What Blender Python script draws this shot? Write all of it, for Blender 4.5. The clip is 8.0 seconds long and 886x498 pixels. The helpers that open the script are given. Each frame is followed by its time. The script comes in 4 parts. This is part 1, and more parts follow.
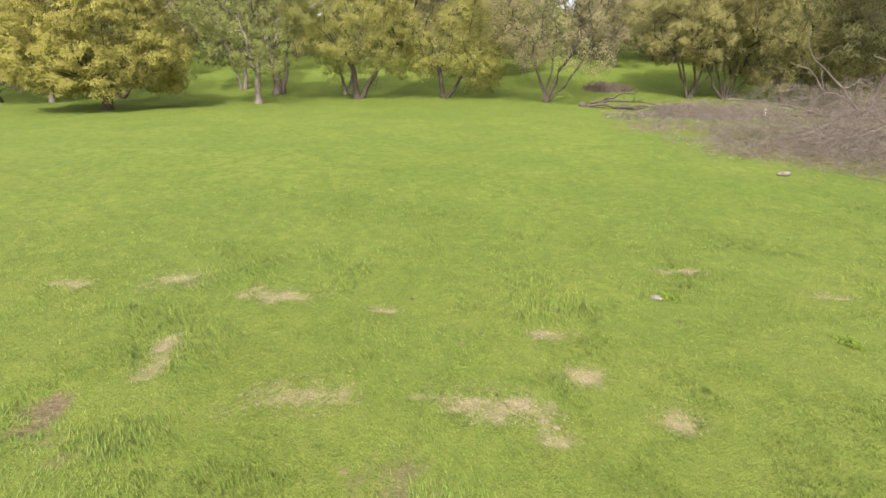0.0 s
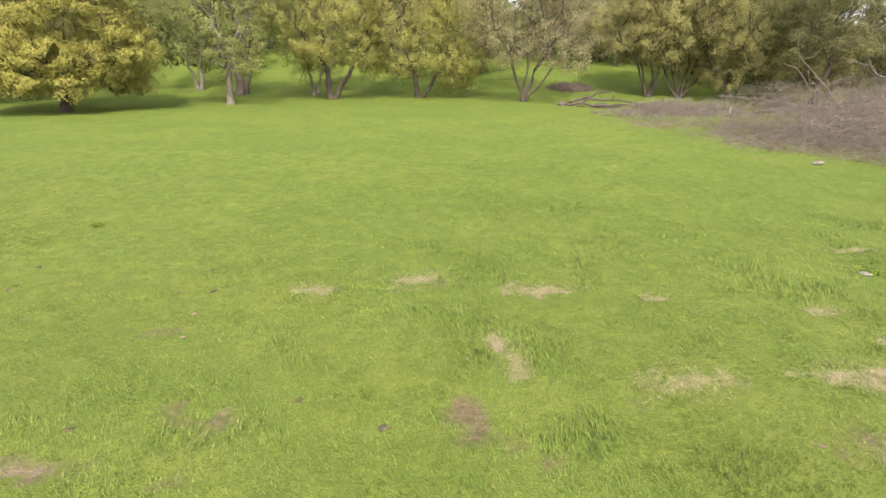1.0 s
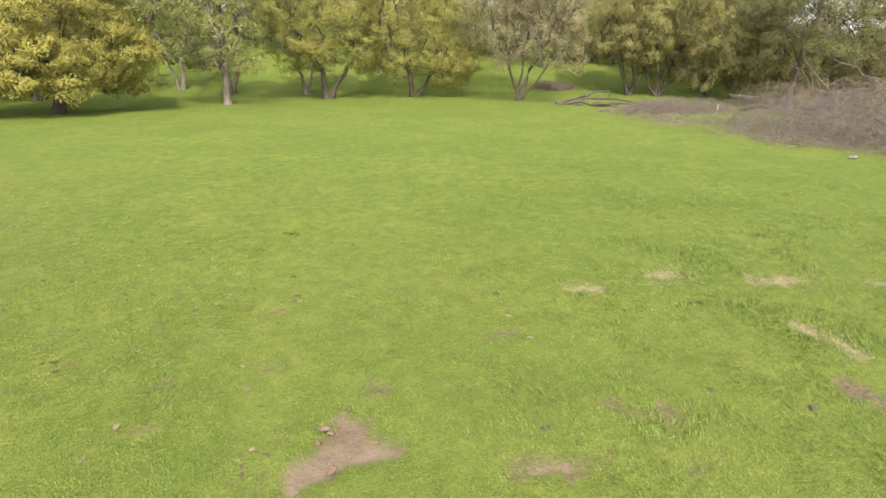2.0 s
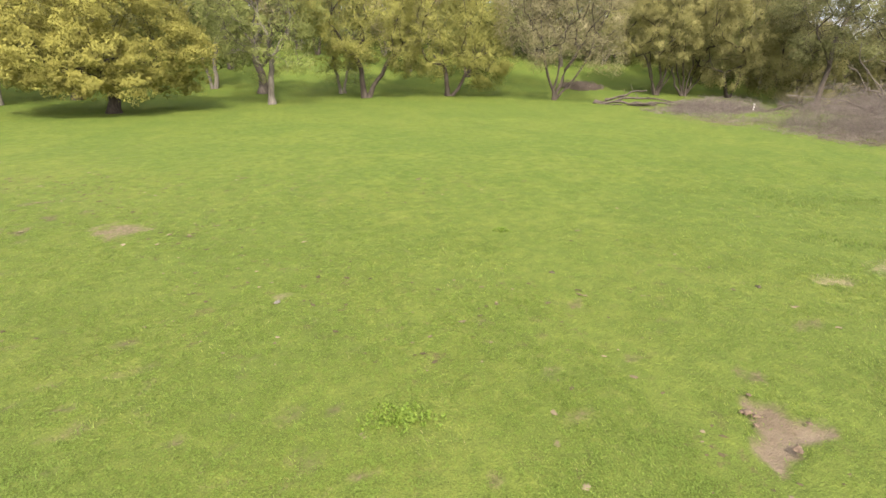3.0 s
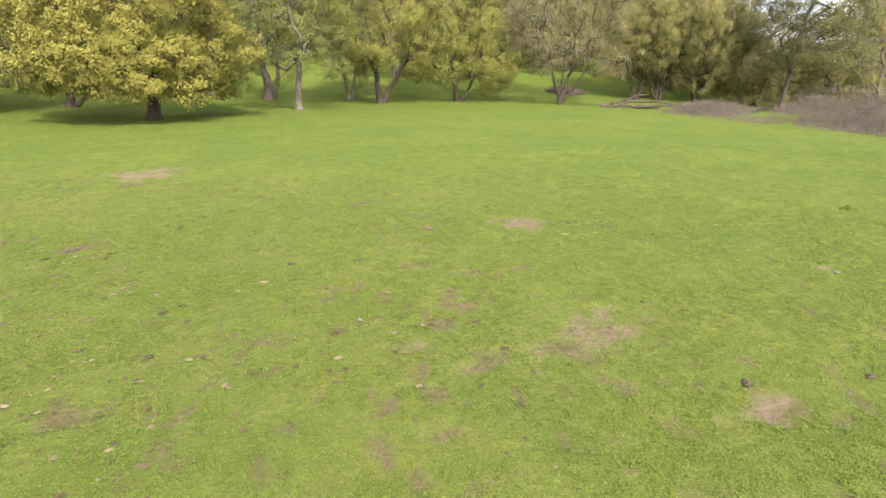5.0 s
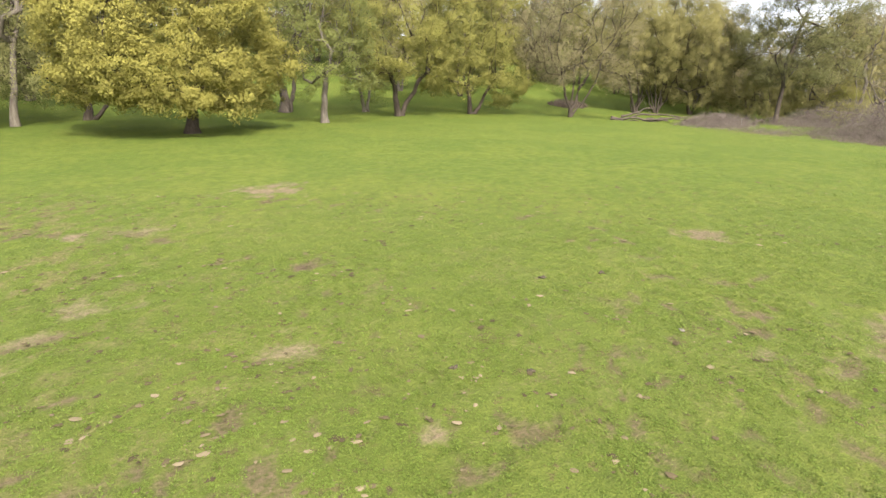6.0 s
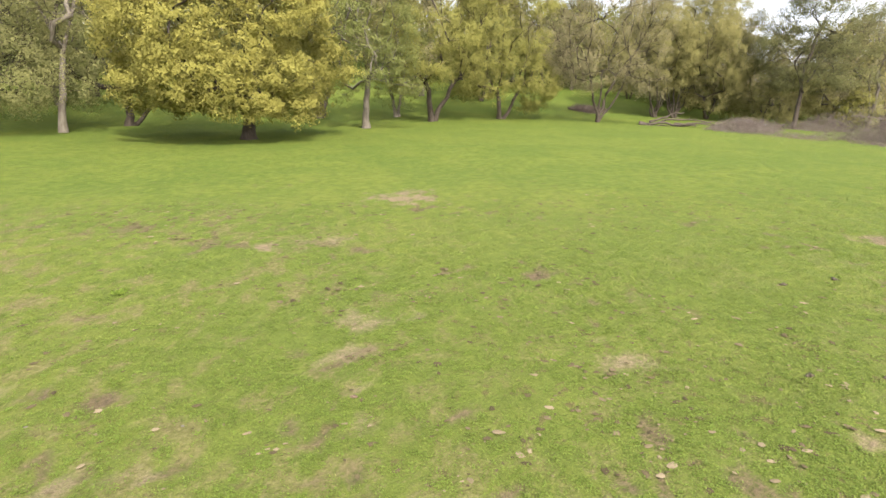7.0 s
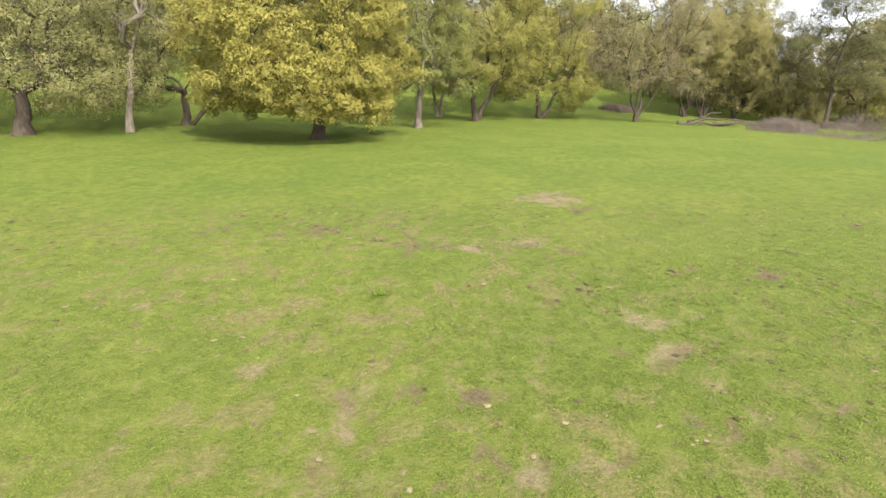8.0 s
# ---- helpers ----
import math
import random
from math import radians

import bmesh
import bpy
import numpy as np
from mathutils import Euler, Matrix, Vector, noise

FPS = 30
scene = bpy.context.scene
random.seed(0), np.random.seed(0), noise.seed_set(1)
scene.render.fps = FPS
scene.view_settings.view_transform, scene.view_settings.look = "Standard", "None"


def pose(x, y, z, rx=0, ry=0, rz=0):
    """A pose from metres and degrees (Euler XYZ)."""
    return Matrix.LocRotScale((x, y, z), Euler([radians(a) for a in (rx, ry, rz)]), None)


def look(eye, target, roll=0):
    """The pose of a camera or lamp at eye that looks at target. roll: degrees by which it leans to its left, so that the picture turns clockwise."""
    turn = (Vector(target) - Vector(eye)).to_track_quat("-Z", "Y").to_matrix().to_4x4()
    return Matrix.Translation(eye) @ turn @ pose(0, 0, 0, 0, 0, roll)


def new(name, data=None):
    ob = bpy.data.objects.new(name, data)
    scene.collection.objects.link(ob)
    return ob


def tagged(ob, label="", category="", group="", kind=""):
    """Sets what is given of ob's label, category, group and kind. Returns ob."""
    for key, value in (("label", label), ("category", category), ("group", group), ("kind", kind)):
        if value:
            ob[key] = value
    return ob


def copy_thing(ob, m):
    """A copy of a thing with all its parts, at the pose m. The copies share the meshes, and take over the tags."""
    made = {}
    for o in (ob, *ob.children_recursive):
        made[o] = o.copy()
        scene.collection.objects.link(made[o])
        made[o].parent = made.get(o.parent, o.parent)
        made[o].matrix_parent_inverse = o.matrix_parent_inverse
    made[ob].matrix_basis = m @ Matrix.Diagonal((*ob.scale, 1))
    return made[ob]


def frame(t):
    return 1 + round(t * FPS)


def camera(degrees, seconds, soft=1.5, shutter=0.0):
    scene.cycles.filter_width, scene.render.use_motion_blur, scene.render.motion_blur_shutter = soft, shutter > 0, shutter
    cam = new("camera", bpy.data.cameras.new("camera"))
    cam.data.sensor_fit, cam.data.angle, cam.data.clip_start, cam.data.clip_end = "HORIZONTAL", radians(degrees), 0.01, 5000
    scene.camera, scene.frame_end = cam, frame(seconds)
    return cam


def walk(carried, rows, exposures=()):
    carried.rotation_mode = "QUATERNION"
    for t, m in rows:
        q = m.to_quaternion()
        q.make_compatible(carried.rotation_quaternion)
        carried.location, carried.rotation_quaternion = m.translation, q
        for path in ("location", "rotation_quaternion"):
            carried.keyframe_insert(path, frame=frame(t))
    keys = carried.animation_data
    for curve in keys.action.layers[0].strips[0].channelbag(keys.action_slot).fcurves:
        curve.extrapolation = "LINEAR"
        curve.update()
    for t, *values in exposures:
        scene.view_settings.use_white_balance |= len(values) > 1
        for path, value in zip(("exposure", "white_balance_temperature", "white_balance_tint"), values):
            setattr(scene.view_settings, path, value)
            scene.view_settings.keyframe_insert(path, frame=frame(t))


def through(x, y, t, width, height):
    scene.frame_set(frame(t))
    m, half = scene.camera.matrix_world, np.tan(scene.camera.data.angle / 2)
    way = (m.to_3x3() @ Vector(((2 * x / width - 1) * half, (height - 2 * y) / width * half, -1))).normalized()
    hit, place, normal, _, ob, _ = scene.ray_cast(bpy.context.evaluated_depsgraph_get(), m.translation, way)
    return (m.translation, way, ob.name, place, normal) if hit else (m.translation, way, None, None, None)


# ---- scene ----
cam = camera(79.4, 8.0, soft=1.5)
walk(cam, [
    (0.0, look((0.365, 0.023, 3.413), (0.330, 1.940, 2.843), 0.33)),
    (0.5, look((-2.763, 0.123, 3.262), (-2.645, 2.037, 2.696), 0.28)),
    (1.0, look((-5.855, 0.337, 3.221), (-5.612, 2.240, 2.657), 0.18)),
    (1.5, look((-9.054, 0.726, 3.304), (-8.687, 2.608, 2.737), 0.07)),
    (3.0, look((-16.988, 1.959, 3.402), (-16.507, 3.813, 2.828), 0.14)),
    (3.5, look((-19.975, 2.851, 3.222), (-19.469, 4.700, 2.654), 0.13)),
    (4.0, look((-22.783, 3.615, 3.080), (-22.183, 5.437, 2.516), 0.00)),
    (4.5, look((-25.442, 4.431, 2.980), (-24.738, 6.217, 2.419), -0.14)),
    (6.0, look((-32.820, 7.429, 3.120), (-31.927, 9.146, 2.615), -0.07)),
    (6.5, look((-35.007, 8.588, 3.190), (-34.084, 10.292, 2.695), -0.10)),
    (7.0, look((-37.143, 9.696, 3.237), (-36.208, 11.395, 2.746), -0.09)),
    (7.5, look((-39.399, 10.679, 3.288), (-38.461, 12.375, 2.795), -0.10)),
    (8.0, look((-41.674, 11.766, 3.432), (-40.729, 13.457, 2.933), -0.01)),
])

# ---- light: high spring sun behind the walk, pale bright sky ----
SUN_ELEVATION, SUN_AZIMUTH = 43.0, 184.0      # degrees; azimuth clockwise from +y
world = bpy.data.worlds.new("sky")
scene.world = world
world.use_nodes = True
sky = world.node_tree.nodes.new("ShaderNodeTexSky")
sky.sky_type = "NISHITA"
sky.sun_disc = False
sky.sun_elevation, sky.sun_rotation = radians(SUN_ELEVATION), radians(SUN_AZIMUTH)
sky.air_density, sky.dust_density, sky.ozone_density = 0.9, 6.0, 1.0
back = world.node_tree.nodes["Background"]
veil = world.node_tree.nodes.new("ShaderNodeMix")          # thin even high cloud over the blue
veil.data_type = "RGBA"
veil.inputs[0].default_value = 0.75
veil.inputs[7].default_value = (2.02, 1.99, 2.04, 1)
world.node_tree.links.new(sky.outputs[0], veil.inputs[6])
world.node_tree.links.new(veil.outputs[2], back.inputs["Color"])
back.inputs["Strength"].default_value = 0.36
sun = new("sun", bpy.data.lights.new("sun", "SUN"))
sun.data.energy, sun.data.angle, sun.data.color = 3.1, radians(2.2), (1.0, 0.94, 0.83)
se, sa = radians(SUN_ELEVATION), radians(SUN_AZIMUTH)
sun.matrix_world = look((math.sin(sa) * math.cos(se) * 60, math.cos(sa) * math.cos(se) * 60, math.sin(se) * 60), (0, 0, 0))
scene.view_settings.exposure = 1.3

# ---- materials ----


def shader(name, rough=0.8, spec=0.25):
    m = bpy.data.materials.new(name)
    m.use_nodes = True
    n = m.node_tree.nodes
    b = n["Principled BSDF"]
    b.inputs["Roughness"].default_value = rough
    b.inputs["Specular IOR Level"].default_value = spec
    return m, n, m.node_tree.links.new, b


def noise_node(n, link, scale, detail=4.0, rough=0.55, coord="Object", stretch=None):
    tc = n.new("ShaderNodeTexCoord")
    t = n.new("ShaderNodeTexNoise")
    t.inputs["Scale"].default_value, t.inputs["Detail"].default_value, t.inputs["Roughness"].default_value = scale, detail, rough
    if stretch:
        mp = n.new("ShaderNodeMapping")
        mp.inputs["Scale"].default_value = stretch
        link(tc.outputs[coord], mp.inputs["Vector"])
        link(mp.outputs[0], t.inputs["Vector"])
    else:
        link(tc.outputs[coord], t.inputs["Vector"])
    return t.outputs["Fac"]


def ramp_node(n, link, fac, *stops):
    r = n.new("ShaderNodeValToRGB")
    while len(r.color_ramp.elements) < len(stops):
        r.color_ramp.elements.new(0.5)
    for e, (p, c) in zip(r.color_ramp.elements, stops):
        e.position = p
        e.color = (*c, 1) if len(c) == 3 else c
    link(fac, r.inputs[0])
    return r.outputs[0]


def mix_node(n, link, fac, a, b, kind="MIX"):
    m = n.new("ShaderNodeMix")
    m.data_type, m.blend_type = "RGBA", kind
    for value, sock in ((fac, m.inputs[0]), (a, m.inputs[6]), (b, m.inputs[7])):
        if isinstance(value, (int, float)):
            sock.default_value = value
        elif isinstance(value, tuple):
            sock.default_value = (*value, 1)
        else:
            link(value, sock)
    return m.outputs[2]


def math_node(n, link, op, a, b=0.0, clamp=False):
    m = n.new("ShaderNodeMath")
    m.operation, m.use_clamp = op, clamp
    for value, sock in ((a, m.inputs[0]), (b, m.inputs[1])):
        if isinstance(value, (int, float)):
            sock.default_value = value
        else:
            link(value, sock)
    return m.outputs[0]


def bump_node(n, link, bsdf, height, strength, distance):
    b = n.new("ShaderNodeBump")
    b.inputs["Strength"].default_value, b.inputs["Distance"].default_value = strength, distance
    link(height, b.inputs["Height"])
    link(b.outputs[0], bsdf.inputs["Normal"])


def island(n):
    return n.new("ShaderNodeNewGeometry").outputs["Random Per Island"]


def value_of(n, name):
    a = n.new("ShaderNodeAttribute")
    a.attribute_name = name
    return a.outputs["Fac"]


def leaf_material(name, dark, mid, light, through=0.35, patch=0.35, spray=True):
    m, n, link, b = shader(name, 0.65, 0.2)
    shade = island(n)
    if spray:
        shade = math_node(n, link, "ADD", math_node(n, link, "MULTIPLY", shade, 0.45), math_node(n, link, "MULTIPLY", value_of(n, "tone"), 0.55))
    col = ramp_node(n, link, shade, (0.0, dark), (0.45, mid), (1.0, light))
    big = noise_node(n, link, patch, 2.0)
    col = mix_node(n, link, math_node(n, link, "MULTIPLY", big, 0.4), col, tuple(v * 0.75 for v in mid))
    link(col, b.inputs["Base Color"])
    t = n.new("ShaderNodeBsdfTranslucent")
    if spray:
        puff = n.new("ShaderNodeAttribute")
        puff.attribute_name = "puff"
        turn = n.new("ShaderNodeVectorTransform")
        turn.vector_type, turn.convert_from, turn.convert_to = "NORMAL", "OBJECT", "WORLD"
        link(puff.outputs["Vector"], turn.inputs[0])
        link(turn.outputs[0], b.inputs["Normal"])
        link(turn.outputs[0], t.inputs["Normal"])
    link(col, t.inputs["Color"])
    mx = n.new("ShaderNodeMixShader")
    mx.inputs[0].default_value = through
    link(b.outputs[0], mx.inputs[1])
    link(t.outputs[0], mx.inputs[2])
    link(mx.outputs[0], n["Material Output"].inputs["Surface"])
    return m


def bark_material(name, dark, light):
    m, n, link, b = shader(name, 0.9, 0.15)
    streak = noise_node(n, link, 9.0, 5.0, 0.6, stretch=(1.0, 1.0, 0.2))
    blot = noise_node(n, link, 1.6, 3.0)
    col = ramp_node(n, link, streak, (0.3, dark), (0.7, light))
    link(mix_node(n, link, math_node(n, link, "MULTIPLY", blot, 0.5), col, dark), b.inputs["Base Color"])
    bump_node(n, link, b, streak, 0.8, 0.05)
    return m


def ground_material():
    m, n, link, b = shader("meadow_ground", 0.95, 0.1)
    broad = noise_node(n, link, 0.24, 3.0)
    mid = noise_node(n, link, 1.1, 4.0, 0.6)
    fine = noise_node(n, link, 14.0, 6.0, 0.7)
    grain = noise_node(n, link, 42.0, 3.0, 0.65)
    green = ramp_node(n, link, mid, (0.28, (0.082, 0.120, 0.018)), (0.5, (0.118, 0.150, 0.024)), (0.75, (0.140, 0.160, 0.034)))
    green = mix_node(n, link, ramp_node(n, link, broad, (0.42, (0, 0, 0)), (0.6, (0.75, 0.75, 0.75))), green, (0.080, 0.122, 0.019))
    tuft = noise_node(n, link, 3.4, 4.0, 0.6)
    green = mix_node(n, link, ramp_node(n, link, tuft, (0.36, (0.75, 0.75, 0.75)), (0.52, (0, 0, 0))), green, (0.064, 0.104, 0.015))
    green = mix_node(n, link, ramp_node(n, link, tuft, (0.52, (0, 0, 0)), (0.7, (0.6, 0.6, 0.6))), green, (0.165, 0.196, 0.034))
    # shade in the gaps between leaves, painted into the green by noise
    green = mix_node(n, link, ramp_node(n, link, fine, (0.34, (0.6, 0.6, 0.6)), (0.58, (0, 0, 0))), green, (0.068, 0.080, 0.018))
    green = mix_node(n, link, ramp_node(n, link, grain, (0.36, (0.7, 0.7, 0.7)), (0.52, (0, 0, 0))), green, (0.052, 0.066, 0.014))
    straw = ramp_node(n, link, grain, (0.3, (0.125, 0.097, 0.057)), (0.7, (0.285, 0.235, 0.142)))
    soil = ramp_node(n, link, fine, (0.3, (0.040, 0.028, 0.018)), (0.72, (0.16, 0.124, 0.074)))
    soil = mix_node(n, link, value_of(n, "mud"), soil, mix_node(n, link, math_node(n, link, "MULTIPLY", fine, 0.75), ramp_node(n, link, mid, (0.35, (0.098, 0.073, 0.049)), (0.62, (0.215, 0.166, 0.116))), (0.118, 0.089, 0.060)))
    straw = mix_node(n, link, value_of(n, "earth"), straw, ramp_node(n, link, fine, (0.3, (0.085, 0.063, 0.040)), (0.7, (0.190, 0.147, 0.095))))

    def mask(name, wobble):
        a = n.new("ShaderNodeAttribute")
        a.attribute_name = name
        s = math_node(n, link, "ADD", a.outputs["Fac"], math_node(n, link, "MULTIPLY", math_node(n, link, "SUBTRACT", fine, 0.5), wobble))
        return math_node(n, link, "MULTIPLY", math_node(n, link, "SUBTRACT", s, 0.3, True), 1.55, True)

    green = mix_node(n, link, math_node(n, link, "MULTIPLY", value_of(n, "dry"), 0.3), green, (0.140, 0.148, 0.040))
    green = mix_node(n, link, math_node(n, link, "MULTIPLY", value_of(n, "lush"), 0.75), green, (0.058, 0.092, 0.014))
    sparse = ramp_node(n, link, fine, (0.3, (0.070, 0.054, 0.028)), (0.5, (0.128, 0.106, 0.050)), (0.7, (0.205, 0.166, 0.095)))
    green = mix_node(n, link, math_node(n, link, "MULTIPLY", mask("thin", 1.8), 0.85), green, sparse)
    col = mix_node(n, link, mask("straw", 1.3), green, straw)
    col = mix_node(n, link, mask("soil", 1.5), col, soil)
    # thatch under thick turf, with the shade among the blades painted into it
    thatch_shade = ramp_node(n, link, grain, (0.3, (0.058, 0.072, 0.018)), (0.7, (0.150, 0.165, 0.037)))
    bare = math_node(n, link, "MAXIMUM", math_node(n, link, "MAXIMUM", value_of(n, "soil"), value_of(n, "straw")), value_of(n, "mud"))
    under = math_node(n, link, "MULTIPLY", value_of(n, "turf"), math_node(n, link, "SUBTRACT", 1.0, bare, True))
    col = mix_node(n, link, math_node(n, link, "MULTIPLY", under, 0.38), col, thatch_shade)
    fleck = noise_node(n, link, 3.2, 6.0, 0.72)
    fleck = ramp_node(n, link, fleck, (0.57, (0, 0, 0)), (0.63, (0.85, 0.85, 0.85)))
    crumb = ramp_node(n, link, grain, (0.35, (0.056, 0.046, 0.020)), (0.65, (0.122, 0.102, 0.045)))
    col = mix_node(n, link, math_node(n, link, "MULTIPLY", fleck, value_of(n, "trod")), col, crumb)
    link(col, b.inputs["Base Color"])
    bump_node(n, link, b, math_node(n, link, "ADD", math_node(n, link, "ADD", fine, math_node(n, link, "MULTIPLY", grain, 0.8)), math_node(n, link, "MULTIPLY", tuft, 2.0)), 0.7, 0.05)
    return m


def blade_material():
    m, n, link, b = shader("grass_blade", 0.6, 0.25)
    col = ramp_node(n, link, island(n), (0.0, (0.088, 0.136, 0.021)), (0.4, (0.144, 0.199, 0.031)), (0.85, (0.204, 0.250, 0.047)), (0.96, (0.225, 0.242, 0.062)), (1.0, (0.27, 0.245, 0.115)))
    mid = noise_node(n, link, 1.3, 3.0)
    col = mix_node(n, link, ramp_node(n, link, mid, (0.42, (0, 0, 0)), (0.66, (0.6, 0.6, 0.6))), col, (0.086, 0.152, 0.020))
    col = mix_node(n, link, math_node(n, link, "MULTIPLY", value_of(n, "dry"), 0.6), col, (0.200, 0.212, 0.053))
    col = mix_node(n, link, math_node(n, link, "MULTIPLY", value_of(n, "lush"), 0.8), col, (0.076, 0.128, 0.017))
    link(col, b.inputs["Base Color"])
    lay = n.new("ShaderNodeAttribute")
    lay.attribute_name = "lay"
    link(lay.outputs["Vector"], b.inputs["Normal"])
    t = n.new("ShaderNodeBsdfTranslucent")
    link(col, t.inputs["Color"])
    mx = n.new("ShaderNodeMixShader")
    mx.inputs[0].default_value = 0.36
    link(b.outputs[0], mx.inputs[1])
    link(t.outputs[0], mx.inputs[2])
    link(mx.outputs[0], n["Material Output"].inputs["Surface"])
    return m


def plain_material(name, dark, light, scale, rough=0.9, bump=0.02):
    m, n, link, b = shader(name, rough, 0.2)
    f = noise_node(n, link, scale, 5.0, 0.65)
    link(ramp_node(n, link, f, (0.3, dark), (0.7, light)), b.inputs["Base Color"])
    bump_node(n, link, b, f, 0.7, bump)
    return m


GROUND = ground_material()
BLADE = blade_material()
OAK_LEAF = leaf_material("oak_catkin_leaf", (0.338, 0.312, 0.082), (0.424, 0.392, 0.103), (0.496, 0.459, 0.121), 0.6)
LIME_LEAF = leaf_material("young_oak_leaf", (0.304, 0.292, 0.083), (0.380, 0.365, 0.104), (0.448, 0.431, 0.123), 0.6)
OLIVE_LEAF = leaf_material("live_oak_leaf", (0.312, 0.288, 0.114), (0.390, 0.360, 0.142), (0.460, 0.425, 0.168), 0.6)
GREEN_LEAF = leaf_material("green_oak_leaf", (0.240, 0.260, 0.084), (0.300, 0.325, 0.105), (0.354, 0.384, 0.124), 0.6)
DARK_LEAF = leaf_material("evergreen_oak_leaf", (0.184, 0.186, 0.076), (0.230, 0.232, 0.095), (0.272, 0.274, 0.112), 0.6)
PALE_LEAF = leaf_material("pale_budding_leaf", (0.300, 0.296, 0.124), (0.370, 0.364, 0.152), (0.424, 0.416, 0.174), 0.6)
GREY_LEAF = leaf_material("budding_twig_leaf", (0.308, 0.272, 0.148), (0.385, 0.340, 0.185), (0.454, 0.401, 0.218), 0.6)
BARK_DARK = bark_material("dark_oak_bark", (0.034, 0.027, 0.021), (0.108, 0.089, 0.071))
BARK_GREY = bark_material("grey_bark", (0.075, 0.064, 0.053), (0.21, 0.185, 0.155))
BARK_PALE = bark_material("pale_bark", (0.115, 0.098, 0.080), (0.28, 0.248, 0.205))
LOG_BARK = bark_material("damp_fallen_bark", (0.042, 0.033, 0.027), (0.140, 0.117, 0.097))
DEADWOOD = bark_material("weathered_deadwood", (0.060, 0.047, 0.039), (0.195, 0.165, 0.137))


def twig_material():
    m, n, link, b = shader("dry_twig", 0.9, 0.15)
    col = ramp_node(n, link, island(n), (0.0, (0.080, 0.062, 0.053)), (0.6, (0.175, 0.143, 0.126)), (1.0, (0.28, 0.238, 0.208)))
    blot = noise_node(n, link, 0.8, 3.0)
    link(mix_node(n, link, math_node(n, link, "MULTIPLY", blot, 0.5), col, (0.10, 0.08, 0.066)), b.inputs["Base Color"])
    return m


TWIG = twig_material()
DARK_TWIG = plain_material("rotting_twig", (0.075, 0.057, 0.046), (0.18, 0.142, 0.116), 3.0)
DUNG = plain_material("dung", (0.036, 0.029, 0.019), (0.090, 0.074, 0.050), 22.0)
MUD = plain_material("trodden_mud", (0.07, 0.048, 0.033), (0.16, 0.115, 0.08), 14.0)


def dirt_material():
    m, n, link, b = shader("kicked_up_dirt", 0.95, 0.1)
    col = ramp_node(n, link, island(n), (0.0, (0.050, 0.039, 0.021)), (0.6, (0.096, 0.075, 0.042)), (1.0, (0.21, 0.168, 0.108)))
    link(col, b.inputs["Base Color"])
    bump_node(n, link, b, noise_node(n, link, 40.0, 4.0, 0.65), 0.8, 0.01)
    return m


def stalk_material():
    m, n, link, b = shader("dry_stalk", 0.8, 0.2)
    link(ramp_node(n, link, island(n), (0.0, (0.10, 0.077, 0.045)), (0.5, (0.20, 0.16, 0.095)), (1.0, (0.31, 0.26, 0.165))), b.inputs["Base Color"])
    return m


STALK = stalk_material()
DIRT = dirt_material()
STONE = plain_material("pale_stone", (0.085, 0.076, 0.060), (0.19, 0.17, 0.138), 12.0)
WEED = leaf_material("broad_weed_leaf", (0.118, 0.180, 0.024), (0.150, 0.218, 0.031), (0.19, 0.246, 0.043), spray=False)
CLOVER = leaf_material("clover_leaf", (0.106, 0.152, 0.023), (0.129, 0.178, 0.029), (0.150, 0.200, 0.036), 0.35, 1.5, False)
WHITE_PAINT = plain_material("weathered_white_paint", (0.55, 0.54, 0.51), (0.82, 0.81, 0.78), 9.0, 0.6, 0.004)

# ---- mesh tools ----
rng = np.random.default_rng(7)


def mesh_of(name, verts, faces, material, smooth=False):
    """A mesh from arrays of vertices (n, 3) and faces (m, 3 or 4)."""
    verts, faces = np.asarray(verts, np.float32), np.asarray(faces, np.int32)
    me = bpy.data.meshes.new(name)
    k = faces.shape[1]
    me.vertices.add(len(verts))
    me.vertices.foreach_set("co", verts.ravel())
    me.loops.add(faces.size)
    me.loops.foreach_set("vertex_index", faces.ravel())
    me.polygons.add(len(faces))
    me.polygons.foreach_set("loop_start", np.arange(0, faces.size, k, dtype=np.int32))
    me.polygons.foreach_set("loop_total", np.full(len(faces), k, np.int32))
    me.update(calc_edges=True)
    if smooth:
        me.polygons.foreach_set("use_smooth", np.ones(len(faces), bool))
    me.materials.append(material)
    return me


def part(name, me, parent, label=""):
    ob = new(name, me)
    ob.parent = parent
    return tagged(ob, label)


def lattice(ix, iy, seed):
    h = (ix.astype(np.int64) * 374761393 + iy.astype(np.int64) * 668265263 + seed * 2147483647) & 0xFFFFFFFF
    h = ((h ^ (h >> 13)) * 1274126177) & 0xFFFFFFFF
    return ((h ^ (h >> 16)) & 0xFFFF) / 65535.0


def vnoise(x, y, seed=0):
    """Smooth noise, 0 to 1, with cells of one unit."""
    x, y = np.asarray(x, float), np.asarray(y, float)
    ix, iy = np.floor(x), np.floor(y)
    u, v = x - ix, y - iy
    u, v = u * u * (3 - 2 * u), v * v * (3 - 2 * v)
    a, b = lattice(ix, iy, seed), lattice(ix + 1, iy, seed)
    c, d = lattice(ix, iy + 1, seed), lattice(ix + 1, iy + 1, seed)
    return (a * (1 - u) + b * u) * (1 - v) + (c * (1 - u) + d * u) * v


def fbm(x, y, seed=0):
    return (vnoise(x, y, seed) + 0.5 * vnoise(2.1 * x, 2.1 * y, seed + 1) + 0.25 * vnoise(4.3 * x, 4.3 * y, seed + 2)) / 1.75


